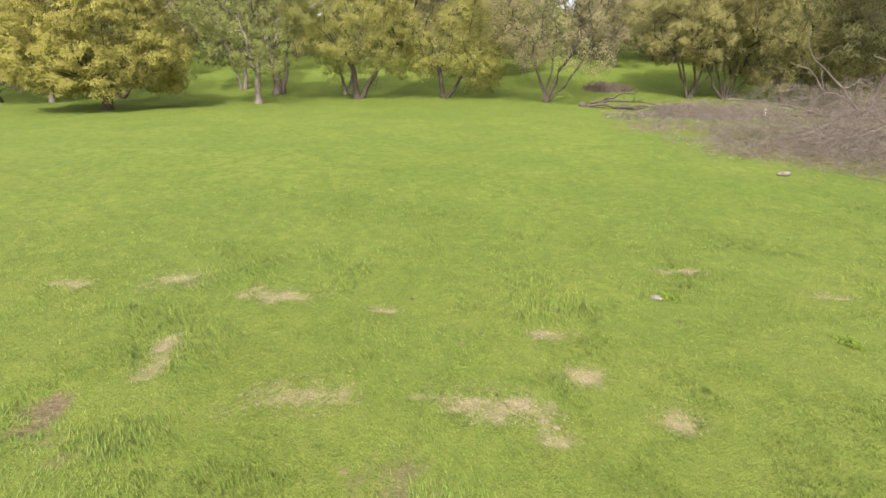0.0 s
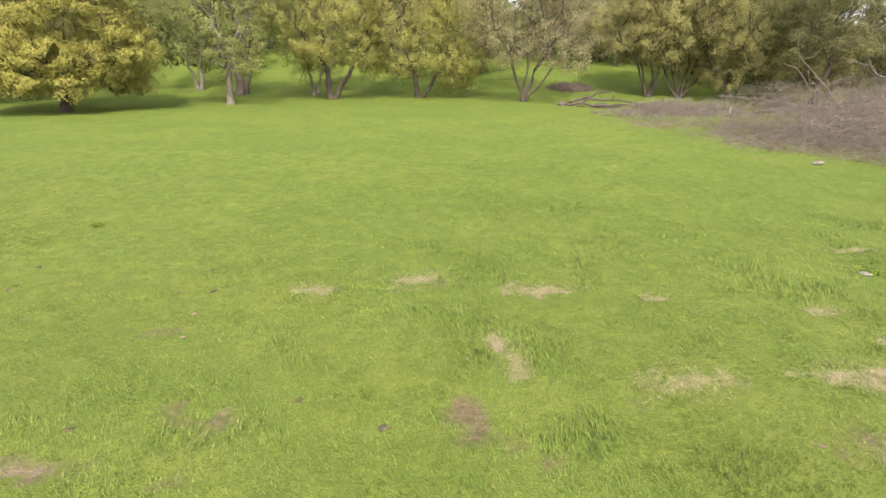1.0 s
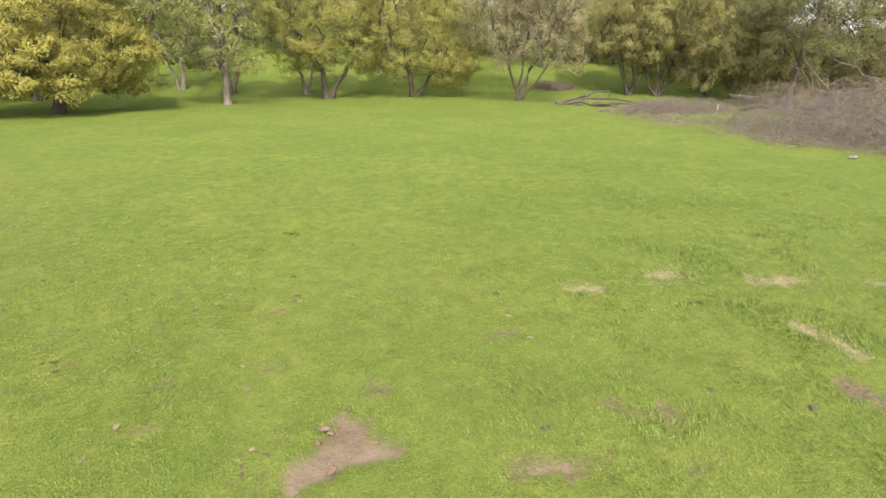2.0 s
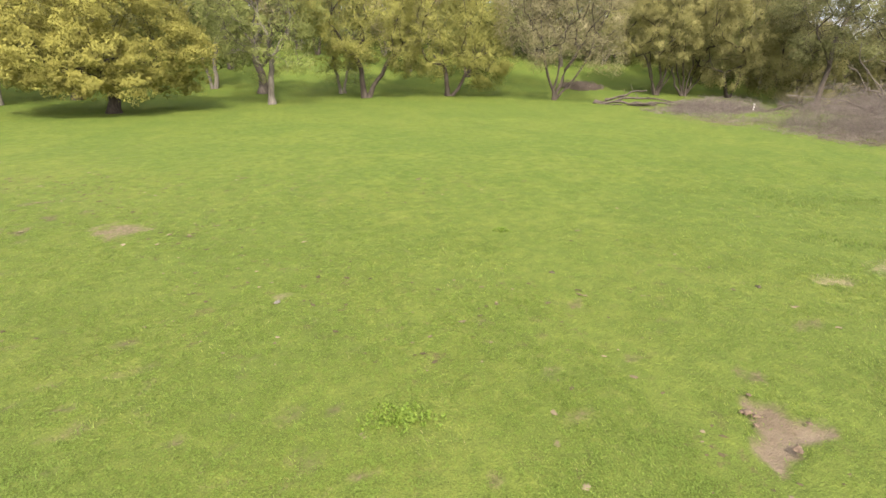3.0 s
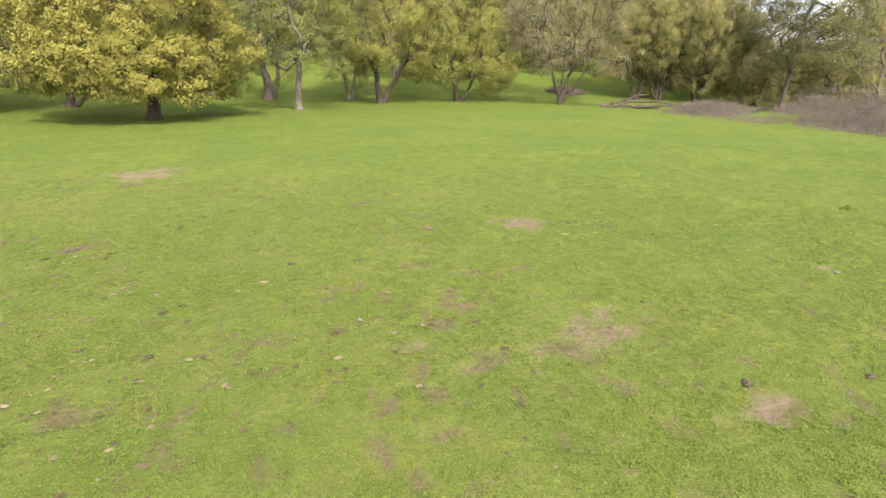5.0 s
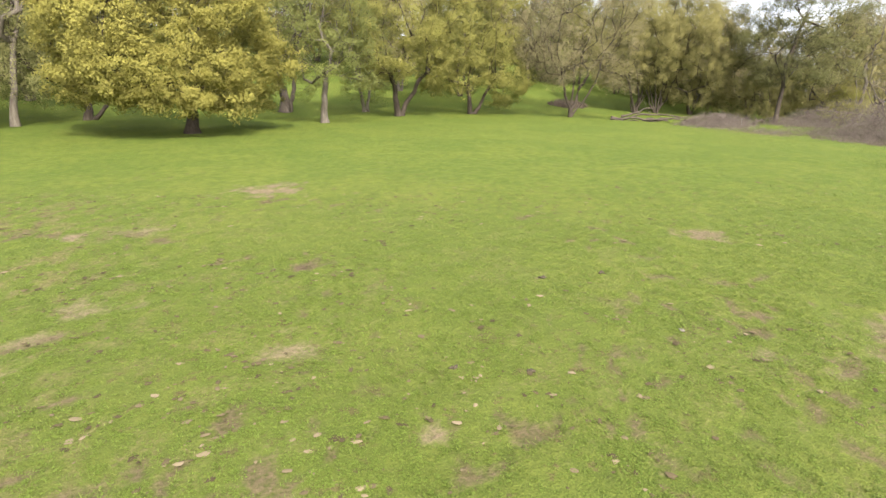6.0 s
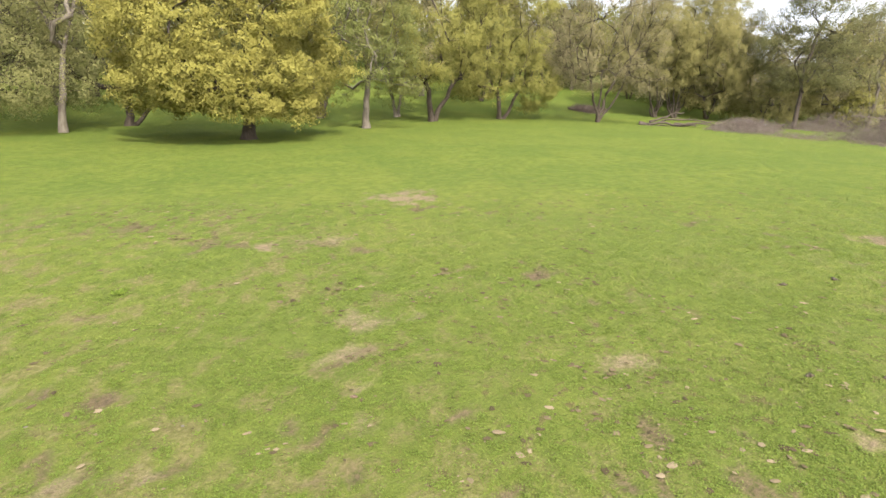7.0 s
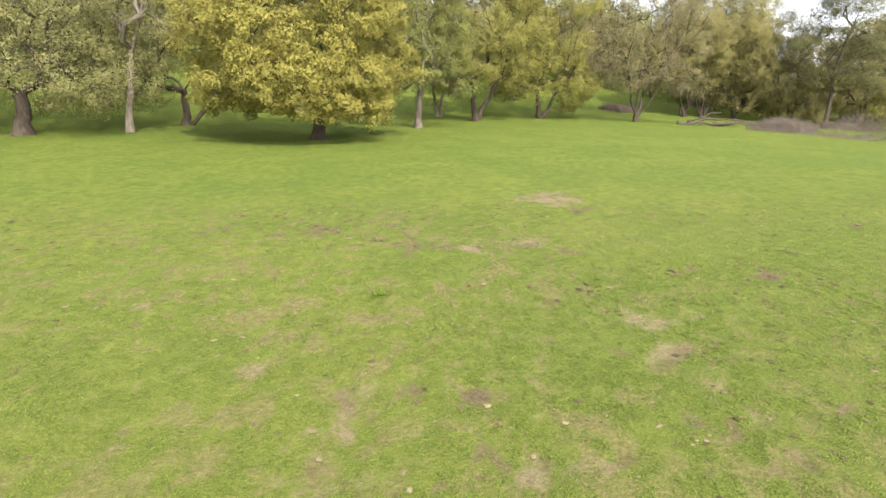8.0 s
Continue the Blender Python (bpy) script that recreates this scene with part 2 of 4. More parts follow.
def height(x, y):
    """The lie of the land: a meadow that rises gently to a wooded slope."""
    x, y = np.asarray(x, float), np.asarray(y, float)
    xx = 55 * np.tanh(x / 55)
    yy = np.clip(y, -20, 75)
    z = -1.129 - 0.03158 * xx + 0.08647 * yy - 0.001056 * xx * xx + 0.0005841 * xx * yy - 0.0005102 * yy * yy + 9.065e-06 * xx * xx * yy
    w = 1 / (1 + np.exp(np.clip((x - 105 - 0.6 * np.clip(y - 64, 0, 150)) / 14, -40, 40)))
    up = np.clip(y, -60, 190)
    z = z + 4 * np.log1p(np.exp(np.clip((up - 64) / 4, -40, 40))) * 0.20 * w
    z = z + 0.45 * np.exp(-((x + 47) ** 2 + (y - 59) ** 2) / 170)       # a low rise under the oaks
    return z - 0.42 * np.exp(-((x + 42) ** 2 + (y - 18) ** 2) / 50)     # a shallow dip at the end of the walk


def relief(x, y):
    return 0.05 * (fbm(x * 0.7, y * 0.7, 3) - 0.5) + 0.035 * (vnoise(x * 2.6, y * 2.6, 9) - 0.5)


def land(x, y):
    return float(height(x, y) + relief(x, y))


# bare places in the turf: x, y, half-length, half-width
STRAW_A = [(-5.05, 9.85, 0.63, 0.44), (-2.82, 9.33, 0.75, 0.31), (-4.08, 7.58, 0.21, 0.28), (-1.65, 6.35, 0.69, 0.41), (0.95, 6.3, 0.66, 0.4), (1.55, 6.02, 0.33, 0.2),
           (3.38, 6.15, 0.4, 0.26), (-2.52, 5.94, 0.24, 0.11), (2.13, 8.24, 0.43, 0.19), (2.29, 7.04, 0.36, 0.3), (-7, 9.65, 0.42, 0.24), (1.79, 5.72, 0.27, 0.12),
           (5.35, 11.27, 0.6, 0.14), (7.94, 10.28, 0.6, 0.18), (-0.85, 8.91, 0.3, 0.14), (-4, 7.01, 0.26, 0.44), (-21.44, 15.8, 0.7, 0.64), (-22.89, 10.99, 0.39, 0.44),
           (-23.44, 10.74, 0.81, 0.5), (-22.43, 8.6, 0.58, 0.24), (-17.45, 11.11, 0.18, 0.11), (-21.65, 7.6, 0.24, 0.11), (-22.88, 10.6, 0.39, 0.47)]
STRAW_B = [(-23.26, 11.67, 0.2, 0.12), (-21.48, 7.29, 0.48, 0.35), (-25.83, 11.39, 0.27, 0.15), (-25.25, 10.6, 0.39, 0.16), (-29.9, 25.65, 1.25, 1.0), (-31.43, 15.21, 0.26, 0.18),
           (-31.46, 14.52, 0.41, 0.28), (-34.43, 17.84, 0.51, 0.41), (-34.92, 16.67, 0.63, 0.25), (-30.56, 11.94, 0.17, 0.21), (-34.24, 17.48, 0.29, 0.24), (-33.4, 17.33, 0.26, 0.16),
           (-33.8, 22.08, 0.83, 0.56), (-35.08, 15.82, 0.35, 0.15), (-38.44, 15.74, 0.3, 0.18), (-37.79, 15.57, 0.14, 0.11), (-37.5, 15.41, 0.17, 0.11), (-35.22, 14.97, 0.18, 0.26),
           (-40.55, 19.62, 0.18, 0.28), (-39.9, 17.53, 0.2, 0.21), (-40.65, 17.61, 0.15, 0.15), (-40.29, 17.28, 0.17, 0.12), (-39.9, 16.54, 0.18, 0.15)]
STRAW_C = [(-40.61, 16.89, 0.17, 0.18), (-41.97, 22.68, 0.2, 0.22), (-39.34, 18.33, 0.35, 0.29), (-39.64, 18.07, 0.15, 0.16), (-40.42, 16.72, 0.17, 0.11), (-38.68, 15.69, 0.21, 0.15),
           (-34.86, 22.38, 0.41, 0.36)]
SOIL_A = [(-4.8, 5.66, 0.39, 0.54), (-0.15, 5.01, 0.66, 0.4), (-7.76, 6.1, 0.45, 0.26), (-8, 5.19, 0.2, 0.25), (-9.56, 5.41, 0.68, 0.25), (-6.91, 7.39, 0.27, 0.15),
          (-4.11, 4.96, 0.2, 0.19), (-11.11, 7.25, 0.2, 0.2), (-9.19, 8.24, 0.33, 0.15), (-11.4, 8.85, 0.15, 0.14), (-8.34, 6.33, 0.15, 0.09), (-12.71, 7.52, 0.15, 0.14),
          (-19.77, 9.95, 0.33, 0.14), (-17.47, 7.71, 0.18, 0.16), (-21.55, 8.05, 0.12, 0.14), (-16.69, 6.59, 0.21, 0.09), (-13.94, 6.89, 0.32, 0.21), (-15.22, 6.16, 0.2, 0.18),
          (-18.57, 7.59, 0.15, 0.09), (-16.81, 7.76, 0.12, 0.1), (-18.55, 8.42, 0.12, 0.11), (-12.6, 9.73, 0.27, 0.2), (-22.65, 11.73, 0.24, 0.16)]
SOIL_B = [(-19.51, 8.1, 0.14, 0.09), (-14.44, 9.51, 0.2, 0.16), (-13.92, 7.8, 0.14, 0.16), (-12.59, 7.93, 0.18, 0.19), (-23.92, 10.59, 0.27, 0.25), (-25.89, 10.38, 0.2, 0.12),
          (-27.43, 12.37, 0.21, 0.16), (-23.81, 9.54, 0.18, 0.21), (-23.51, 8.37, 0.12, 0.1), (-25.03, 9.12, 0.12, 0.1), (-27.31, 9.56, 0.12, 0.1), (-24.69, 8.45, 0.12, 0.09),
          (-22.15, 8.12, 0.12, 0.11), (-24.28, 18.96, 0.22, 0.24), (-26.05, 10.57, 0.21, 0.15), (-27.83, 9.85, 0.17, 0.16), (-27.98, 10.97, 0.22, 0.19), (-28.35, 11.65, 0.15, 0.16),
          (-28.29, 12.31, 0.14, 0.11), (-30.7, 11.44, 0.2, 0.12), (-32.26, 12.38, 0.15, 0.24), (-33.83, 12.79, 0.17, 0.15), (-33.63, 12.94, 0.12, 0.3)]
SOIL_C = [(-26.73, 9.77, 0.17, 0.11), (-27.86, 10.52, 0.17, 0.12), (-31.66, 12.68, 0.14, 0.2), (-29.7, 11.72, 0.12, 0.1), (-31.52, 13.78, 0.12, 0.1), (-26.86, 10.18, 0.15, 0.11),
          (-35.55, 17.22, 0.26, 0.26), (-35.45, 16.68, 0.2, 0.18), (-36.01, 15.39, 0.14, 0.19), (-38.02, 17.27, 0.32, 0.26), (-34.32, 14.48, 0.14, 0.15), (-34.18, 13.32, 0.12, 0.1),
          (-35.4, 13.96, 0.18, 0.14), (-36.07, 14.32, 0.14, 0.18), (-30.58, 17.74, 0.24, 0.24), (-32.2, 19.95, 0.26, 0.24), (-31.26, 16.19, 0.14, 0.15), (-34.58, 16.61, 0.2, 0.2),
          (-35.28, 16.51, 0.22, 0.16), (-35.87, 15.06, 0.17, 0.1), (-37.19, 15.31, 0.22, 0.1), (-35.72, 14.2, 0.2, 0.26), (-39.62, 18.26, 0.26, 0.34)]
SOIL_D = [(-42.12, 22.09, 0.14, 0.14), (-38.7, 17.9, 0.2, 0.21), (-40.41, 17.13, 0.15, 0.21), (-35.7, 15.17, 0.12, 0.12), (-35.46, 14.47, 0.21, 0.15), (-34.15, 14.49, 0.15, 0.21),
          (-40.89, 22.33, 0.15, 0.12), (-40.3, 20.54, 0.2, 0.1), (-40.32, 27.12, 0.49, 0.28), (-35.97, 23.38, 0.42, 0.26), (-37.71, 25.75, 0.51, 0.26), (-42.22, 18.94, 0.12, 0.11),
          (-42.48, 19.4, 0.12, 0.15)]
MUD_A = [(-12.22, 5.8, 0.25, 0.17), (-12.02, 5.96, 0.27, 0.17), (-11.8, 6.06, 0.28, 0.22), (-11.66, 6.3, 0.3, 0.24), (-11.58, 6.56, 0.24, 0.2), (-11.7, 6.68, 0.16, 0.13), (-11.3, 6.1, 0.3, 0.12),
         (-22.72, 8.53, 0.17, 0.1), (-22.5, 8.63, 0.2, 0.1), (-22.27, 8.72, 0.18, 0.09), (-21.8, 7.6, 0.2, 0.09), (-21.55, 7.62, 0.16, 0.08), (-9.6, 5.42, 0.3, 0.1)]
LITTER_A = [(14.09, 37.23, 4.0, 4.5), (19.01, 29.41, 6.0, 7.0)]      # bare ground round the brushwood


def patches(x, y, rows, seed):
    wob = 0.9 * (fbm(x * 3.0, y * 3.0, seed) - 0.5) + 0.5 * (fbm(x * 9.0, y * 9.0, seed + 5) - 0.5)
    best = np.zeros_like(x)
    for k, (cx, cy, rx, ry) in enumerate(rows):
        depth = 0.75 + 0.25 * ((k * 7) % 5) / 4
        near = (abs(x - cx) < 2.2 * rx) & (abs(y - cy) < 2.2 * ry)
        d = np.sqrt(((x[near] - cx) / rx) ** 2 + ((y[near] - cy) / ry) ** 2)
        best[near] = np.maximum(best[near], np.clip(1.12 - 0.78 * d + 2.1 * wob[near], 0, 1) * depth)
    return best


def mud_at(x, y):
    """Wallows trodden down to bare brown earth."""
    wob = 0.8 * (fbm(x * 4.0, y * 4.0, 23) - 0.5) + 0.5 * (fbm(x * 11.0, y * 11.0, 29) - 0.5)
    best = np.full_like(x, 9.0)
    for cx, cy, rx, ry in MUD_A:
        best = np.minimum(best, np.sqrt(((x - cx) / rx) ** 2 + ((y - cy) / ry) ** 2))
    return np.clip((1.35 - best + 1.2 * wob) * 2.2, 0, 1)


def worn(x, y):
    """Thin, trodden turf: more of it where the herd's ground is cropped short."""
    a = np.clip((fbm(x * 0.33, y * 0.33, 41) - 0.47) * 5, 0, 1)
    b = np.clip((fbm(x * 3.4, y * 3.4, 47) - 0.60) * 11, 0, 1)
    amount = np.clip((-8 - x) / 16, 0.1, 1.3) * np.clip((x + 47) / 14, 0.3, 1) * np.clip((38 - y) / 16, 0, 1) * np.clip((y - path_y(x) + 1) / 3, 0, 1)
    return np.clip((0.4 + a) * b * amount * (0.6 + 0.3 * np.clip((-31 - x) / 5, 0, 1)), 0, 0.85)


def path_y(x):
    return np.where(x > -42, 0.0066 * np.clip(x, -42, 0) ** 2, 11.64 - 0.55 * (x + 42))


def dry_at(x, y):
    return np.clip((-14 - x) / 16, 0, 1) * np.clip(0.35 + 1.1 * (fbm(x * 0.45, y * 0.45, 91) - 0.25), 0, 1) * np.clip((34 - y) / 12, 0, 1)


def lush_at(x, y):
    """Darker, richer turf in two stretches near the walk."""
    d = y - path_y(x)
    spring = 0.34 * np.clip((x + 13) / 8, 0, 1) * np.clip((26 - d) / 10, 0, 1) * np.clip(2.2 * fbm(x * 0.6, y * 0.6, 97) - 0.35, 0, 1)
    return spring + 0.55 * np.exp(-((x + 30.5) / 8.0) ** 2) * np.clip((20 - d) / 10, 0, 1) * np.clip((d + 6) / 6, 0, 1) * np.clip(2.4 * fbm(x * 0.5, y * 0.5, 95) - 0.15, 0, 1)


def trod_at(x, y):
    return np.clip((fbm(x * 0.4, y * 0.4, 101) - 0.3) * 2.5, 0, 1) * np.clip((-4 - x) / 12, 0.15, 1) * np.clip((30 - y + path_y(x)) / 14, 0, 1) * np.clip((y - path_y(x) + 2) / 3, 0, 1)


def thin_at(x, y):
    """Grazed-off turf with the soil showing through."""
    d = y - path_y(x)
    return np.clip((0.68 * fbm(x * 3.8, y * 3.8, 121) + 0.32 * fbm(x * 0.7, y * 0.7, 123) - 0.47) * 7, 0, 1) * (np.clip((-20 - x) / 8, 0.08, 0.42) + 0.5 * np.clip((-31.5 - x) / 4, 0, 1)) * np.clip((x + 52) / 10, 0.35, 1) * np.clip((24 - d) / 10, 0, 1) * np.clip((d + 2) / 3, 0, 1)


def turf_at(x, y):
    """How thickly blades and clover hide the ground."""
    d = y - path_y(x)
    return np.clip((19 - d) / 12, 0, 1) * np.clip((d - 1.5) / 1.5, 0, 1)


def straw_at(x, y):
    return patches(x, y, STRAW_A + STRAW_B + STRAW_C, 11)


def soil_at(x, y):
    return np.maximum(np.maximum(patches(x, y, LITTER_A + SOIL_A + SOIL_B + SOIL_C + SOIL_D, 21), worn(x, y)), mud_at(x, y))


def graded(lo, hi, step, far, growth=1.16):
    """Even steps between lo and hi, growing ones out to far on both sides."""
    mid = list(np.arange(lo, hi + step / 2, step))
    out, s, a = [], step, hi
    while a < far:
        s *= growth
        a += s
        out.append(a)
    inn, s, a = [], step, lo
    while a > -far:
        s *= growth
        a -= s
        inn.append(a)
    return np.array(inn[::-1] + mid + out)


xs, ys = graded(-52, 12, 0.19, 1500), graded(3, 26, 0.19, 1500, 1.09)
gx, gy = np.meshgrid(xs, ys)
gx, gy = gx.ravel(), gy.ravel()
nx, ny = len(xs), len(ys)
i, j = np.meshgrid(np.arange(nx - 1), np.arange(ny - 1))
q = (j * nx + i).ravel()
g_soil, g_straw, g_mud = soil_at(gx, gy), straw_at(gx, gy), mud_at(gx, gy)
gz = height(gx, gy) + relief(gx, gy) - 0.035 * np.maximum(g_soil, g_straw) - 0.045 * g_mud
ground_mesh = mesh_of("ground", np.stack([gx, gy, gz], 1), np.stack([q, q + 1, q + nx + 1, q + nx], 1), GROUND, True)
for key, values in (("soil", g_soil), ("straw", g_straw), ("dry", dry_at(gx, gy)), ("lush", lush_at(gx, gy)), ("trod", trod_at(gx, gy)), ("thin", thin_at(gx, gy)), ("mud", g_mud), ("earth", np.clip((-14 - gx) / 5, 0, 1) * np.clip((gx + 29) / 4, 0.6, 1)), ("turf", turf_at(gx, gy))):
    ground_mesh.attributes.new(key, "FLOAT", "POINT").data.foreach_set("value", values.astype(np.float32))
tagged(new("ground", ground_mesh), "rolling spring pasture with bare soil and straw patches", "ground", kind="structure")

# ---- grass ----


def grass(count, x0, x1, near, far, fall, size, width, label, side=1):
    """Blades over a band beside the walk, thinning out and broadening with the distance from it."""
    x = rng.uniform(x0, x1, count)
    e = 1 - fall
    d = (near ** e + (far ** e - near ** e) * rng.random(count)) ** (1 / e)
    y = path_y(x) + near + side * (d - near)
    bare = np.maximum(soil_at(x, y), straw_at(x, y))
    keep = rng.random(count) > np.clip(bare * 1.5 - 0.12, 0, 0.95)
    clump = fbm(x * 1.5, y * 1.5, 61)
    keep &= rng.random(count) < (0.4 + 0.9 * clump) * (1 - 0.78 * thin_at(x, y))
    keep &= rng.random(count) < np.clip((d - 2.1) / 1.5, 0.12, 1)
    x, y, d, clump = x[keep], y[keep], d[keep], clump[keep]
    m = len(x)
    grow = (np.maximum(d, 5) / 5) ** 0.62
    tall = np.clip((x + 16) / 8, 0, 1) * 0.3 + 0.58
    tuft = np.clip((x + 9) / 5, 0, 1) * np.clip((fbm(x * 1.1, y * 1.1, 67) - 0.5) * 6, 0, 1)
    h = size * tall * (0.45 + 0.9 * rng.random(m)) * (0.35 + 1.45 * clump ** 1.3 + 1.2 * tuft) * np.clip(1.25 - d / 26, 0.3, 1)
    w = width * grow * (0.7 + 0.6 * rng.random(m))
    turn = rng.uniform(0, 2 * np.pi, m)
    lean = rng.uniform(0.7, 1.7, m) * h * (1 - 0.55 * tuft)
    comb = 2 * np.pi * fbm(x * 0.5, y * 0.5, 71)
    lx, ly = np.cos(turn) * 0.7 + np.cos(comb) * 0.6, np.sin(turn) * 0.7 + np.sin(comb) * 0.6
    side = turn + np.pi / 2
    z = height(x, y) + relief(x, y) - 0.012
    base = np.stack([x, y, z], 1)
    across = np.stack([np.cos(side) * w / 2, np.sin(side) * w / 2, 0 * w], 1)
    tip = base + np.stack([lx * lean, ly * lean, h], 1)
    v = np.stack([base - across, base + across, tip], 1).reshape(-1, 3)
    me = mesh_of("grass", v, np.arange(3 * m).reshape(-1, 3), BLADE)
    face = np.stack([-0.55 * lx, -0.55 * ly - 0.1, np.ones(m)], 1)
    face /= np.linalg.norm(face, axis=1)[:, None]
    me.attributes.new("lay", "FLOAT_VECTOR", "POINT").data.foreach_set("vector", np.repeat(face, 3, axis=0).astype(np.float32).ravel())
    me.attributes.new("dry", "FLOAT", "POINT").data.foreach_set("value", np.repeat(dry_at(x, y), 3).astype(np.float32))
    me.attributes.new("lush", "FLOAT", "POINT").data.foreach_set("value", np.repeat(lush_at(x, y), 3).astype(np.float32))
    tagged(new("grass", me), label, "grass", kind="stuff")


grass(930000, -56, 24, 2.2, 38.0, 1.38, 0.052, 0.0135, "short bright green pasture grass across the meadow")
grass(30000, -56, 24, 2.2, 16.0, 1.5, 0.06, 0.016, "short green pasture grass behind the walk", -1)


def clover(count, x0, x1, near, far, fall, size, label):
    """Low rosettes of small flat leaflets between the blades."""
    e, each = 1 - fall, 7
    x = rng.uniform(x0, x1, count)
    d = (near ** e + (far ** e - near ** e) * rng.random(count)) ** (1 / e)
    y = path_y(x) + d
    lush = fbm(x * 0.9, y * 0.9, 81)
    bare = np.maximum(soil_at(x, y), straw_at(x, y))
    keep = (rng.random(count) < np.clip((lush - 0.22) * 3.2, 0.15, 1)) & (rng.random(count) > np.clip(bare * 1.6 + 0.85 * thin_at(x, y), 0, 0.97))
    keep &= rng.random(count) < np.clip((d - 2.3) / 1.5, 0, 1) * np.clip((far - d) / 12, 0, 1)
    wide = rng.uniform(0.03, 0.085, count)
    x, y, d, lush, wide = (np.repeat(q[keep], each) for q in (x, y, d, lush, wide))
    m = len(x)
    out, turn = rng.random(m) ** 0.6, rng.uniform(0, 2 * np.pi, m)
    wide = wide * (np.maximum(d, 5) / 5) ** 0.2
    x, y = x + out * wide * np.cos(turn), y + out * wide * np.sin(turn)
    s = size * (np.maximum(d, 5) / 5) ** 0.5 * (0.6 + 0.8 * rng.random(m))
    z = height(x, y) + relief(x, y) + 0.008 + 0.2 * wide * np.clip(6 / d, 0.35, 1) * (1 - 0.7 * out) * (0.6 + 0.4 * rng.random(m))
    p = np.stack([x, y, z], 1)
    nrm = rng.normal(0, 0.22, (m, 3)) + np.stack([0.45 * out * np.cos(turn), 0.45 * out * np.sin(turn) - 0.1, np.ones(m)], 1)
    nrm /= np.linalg.norm(nrm, axis=1)[:, None]
    a = np.cross(nrm, rng.normal(0, 1, (m, 3)))
    a *= (s / (np.linalg.norm(a, axis=1) + 1e-9))[:, None]
    b = np.cross(nrm, a) * 0.95
    v = np.stack([p - a, p + b + a * 0.5, p - b + a * 0.7], 1).reshape(-1, 3)
    tagged(new("clover", mesh_of("clover", v, np.arange(3 * m).reshape(-1, 3), CLOVER)), label, "clover", kind="stuff")


clover(40000, -58, 22, 2.2, 20.0, 1.4, 0.0095, "low clover and leafy weeds between the grass")
clover(130000, -47, -13, 2.2, 20.0, 1.4, 0.0092, "close-cropped carpet of clover in the grazed turf")


def stalks(rows, per, label):
    """Dead stalks lying on and round the bare places."""
    rows = np.array(rows)
    n = np.maximum(6, (per * rows[:, 2] * rows[:, 3]).astype(int))
    cx, cy, rx, ry = (np.repeat(rows[:, k], n) for k in range(4))
    m = len(cx)
    turn, out = rng.uniform(0, 2 * np.pi, m), 1.25 * rng.random(m) ** 0.6
    x, y = cx + rx * out * np.cos(turn), cy + ry * out * np.sin(turn)
    lie, long = rng.uniform(0, 2 * np.pi, m), rng.uniform(0.03, 0.11, m)
    z = height(x, y) + relief(x, y) + rng.uniform(0.0, 0.03, m)
    base = np.stack([x, y, z], 1)
    along = np.stack([np.cos(lie) * long, np.sin(lie) * long, rng.uniform(-0.004, 0.03, m)], 1)
    across = np.stack([-np.sin(lie), np.cos(lie), 0 * lie], 1) * rng.uniform(0.0015, 0.0035, m)[:, None]
    v = np.stack([base - across, base + across, base + along], 1).reshape(-1, 3)
    tagged(new("straw", mesh_of("straw", v, np.arange(3 * m).reshape(-1, 3), STALK)), label, "straw", kind="stuff")


stalks([row for row in STRAW_A if row[0] > -15], 2600, "dead pale stalks lying on the bare straw patches")

# ---- trees ----


def tube(points, radii, sides=6):
    """Vertices and quads of a tapered tube along points."""
    p, r = np.asarray(points, float), np.asarray(radii, float)
    n = len(p)
    d = np.gradient(p, axis=0)
    d /= np.linalg.norm(d, axis=1)[:, None] + 1e-9
    ref = np.where(abs(d[:, 2:3]) > 0.9, np.array([[1.0, 0, 0]]), np.array([[0, 0, 1.0]]))
    a = np.cross(d, ref)
    a /= np.linalg.norm(a, axis=1)[:, None] + 1e-9
    b = np.cross(d, a)
    ang = np.arange(sides) * 2 * np.pi / sides
    v = p[:, None] + r[:, None, None] * (np.cos(ang)[None, :, None] * a[:, None] + np.sin(ang)[None, :, None] * b[:, None])
    k = np.arange(sides)
    f = [np.stack([s * sides + k, s * sides + (k + 1) % sides, (s + 1) * sides + (k + 1) % sides, (s + 1) * sides + k], 1) for s in range(n - 1)]
    return v.reshape(-1, 3), np.concatenate(f)


def joined(pieces):
    vs, fs, at = [], [], 0
    for v, f in pieces:
        vs.append(v)
        fs.append(f + at)
        at += len(v)
    return np.concatenate(vs), np.concatenate(fs)


def bent(r, a, b, steps, wobble, sag=0.0):
    """A crooked line from a to b."""
    a, b = np.asarray(a, float), np.asarray(b, float)
    t = np.linspace(0, 1, steps + 1)[:, None]
    p = a + (b - a) * t
    w = np.cumsum(r.normal(0, 1, (steps + 1, 3)), axis=0)
    w -= w[0] + (w[-1] - w[0]) * t
    p = p + w * wobble * np.linalg.norm(b - a) / steps
    p[:, 2] += sag * np.sin(np.pi * t[:, 0]) * np.linalg.norm(b - a)
    return p


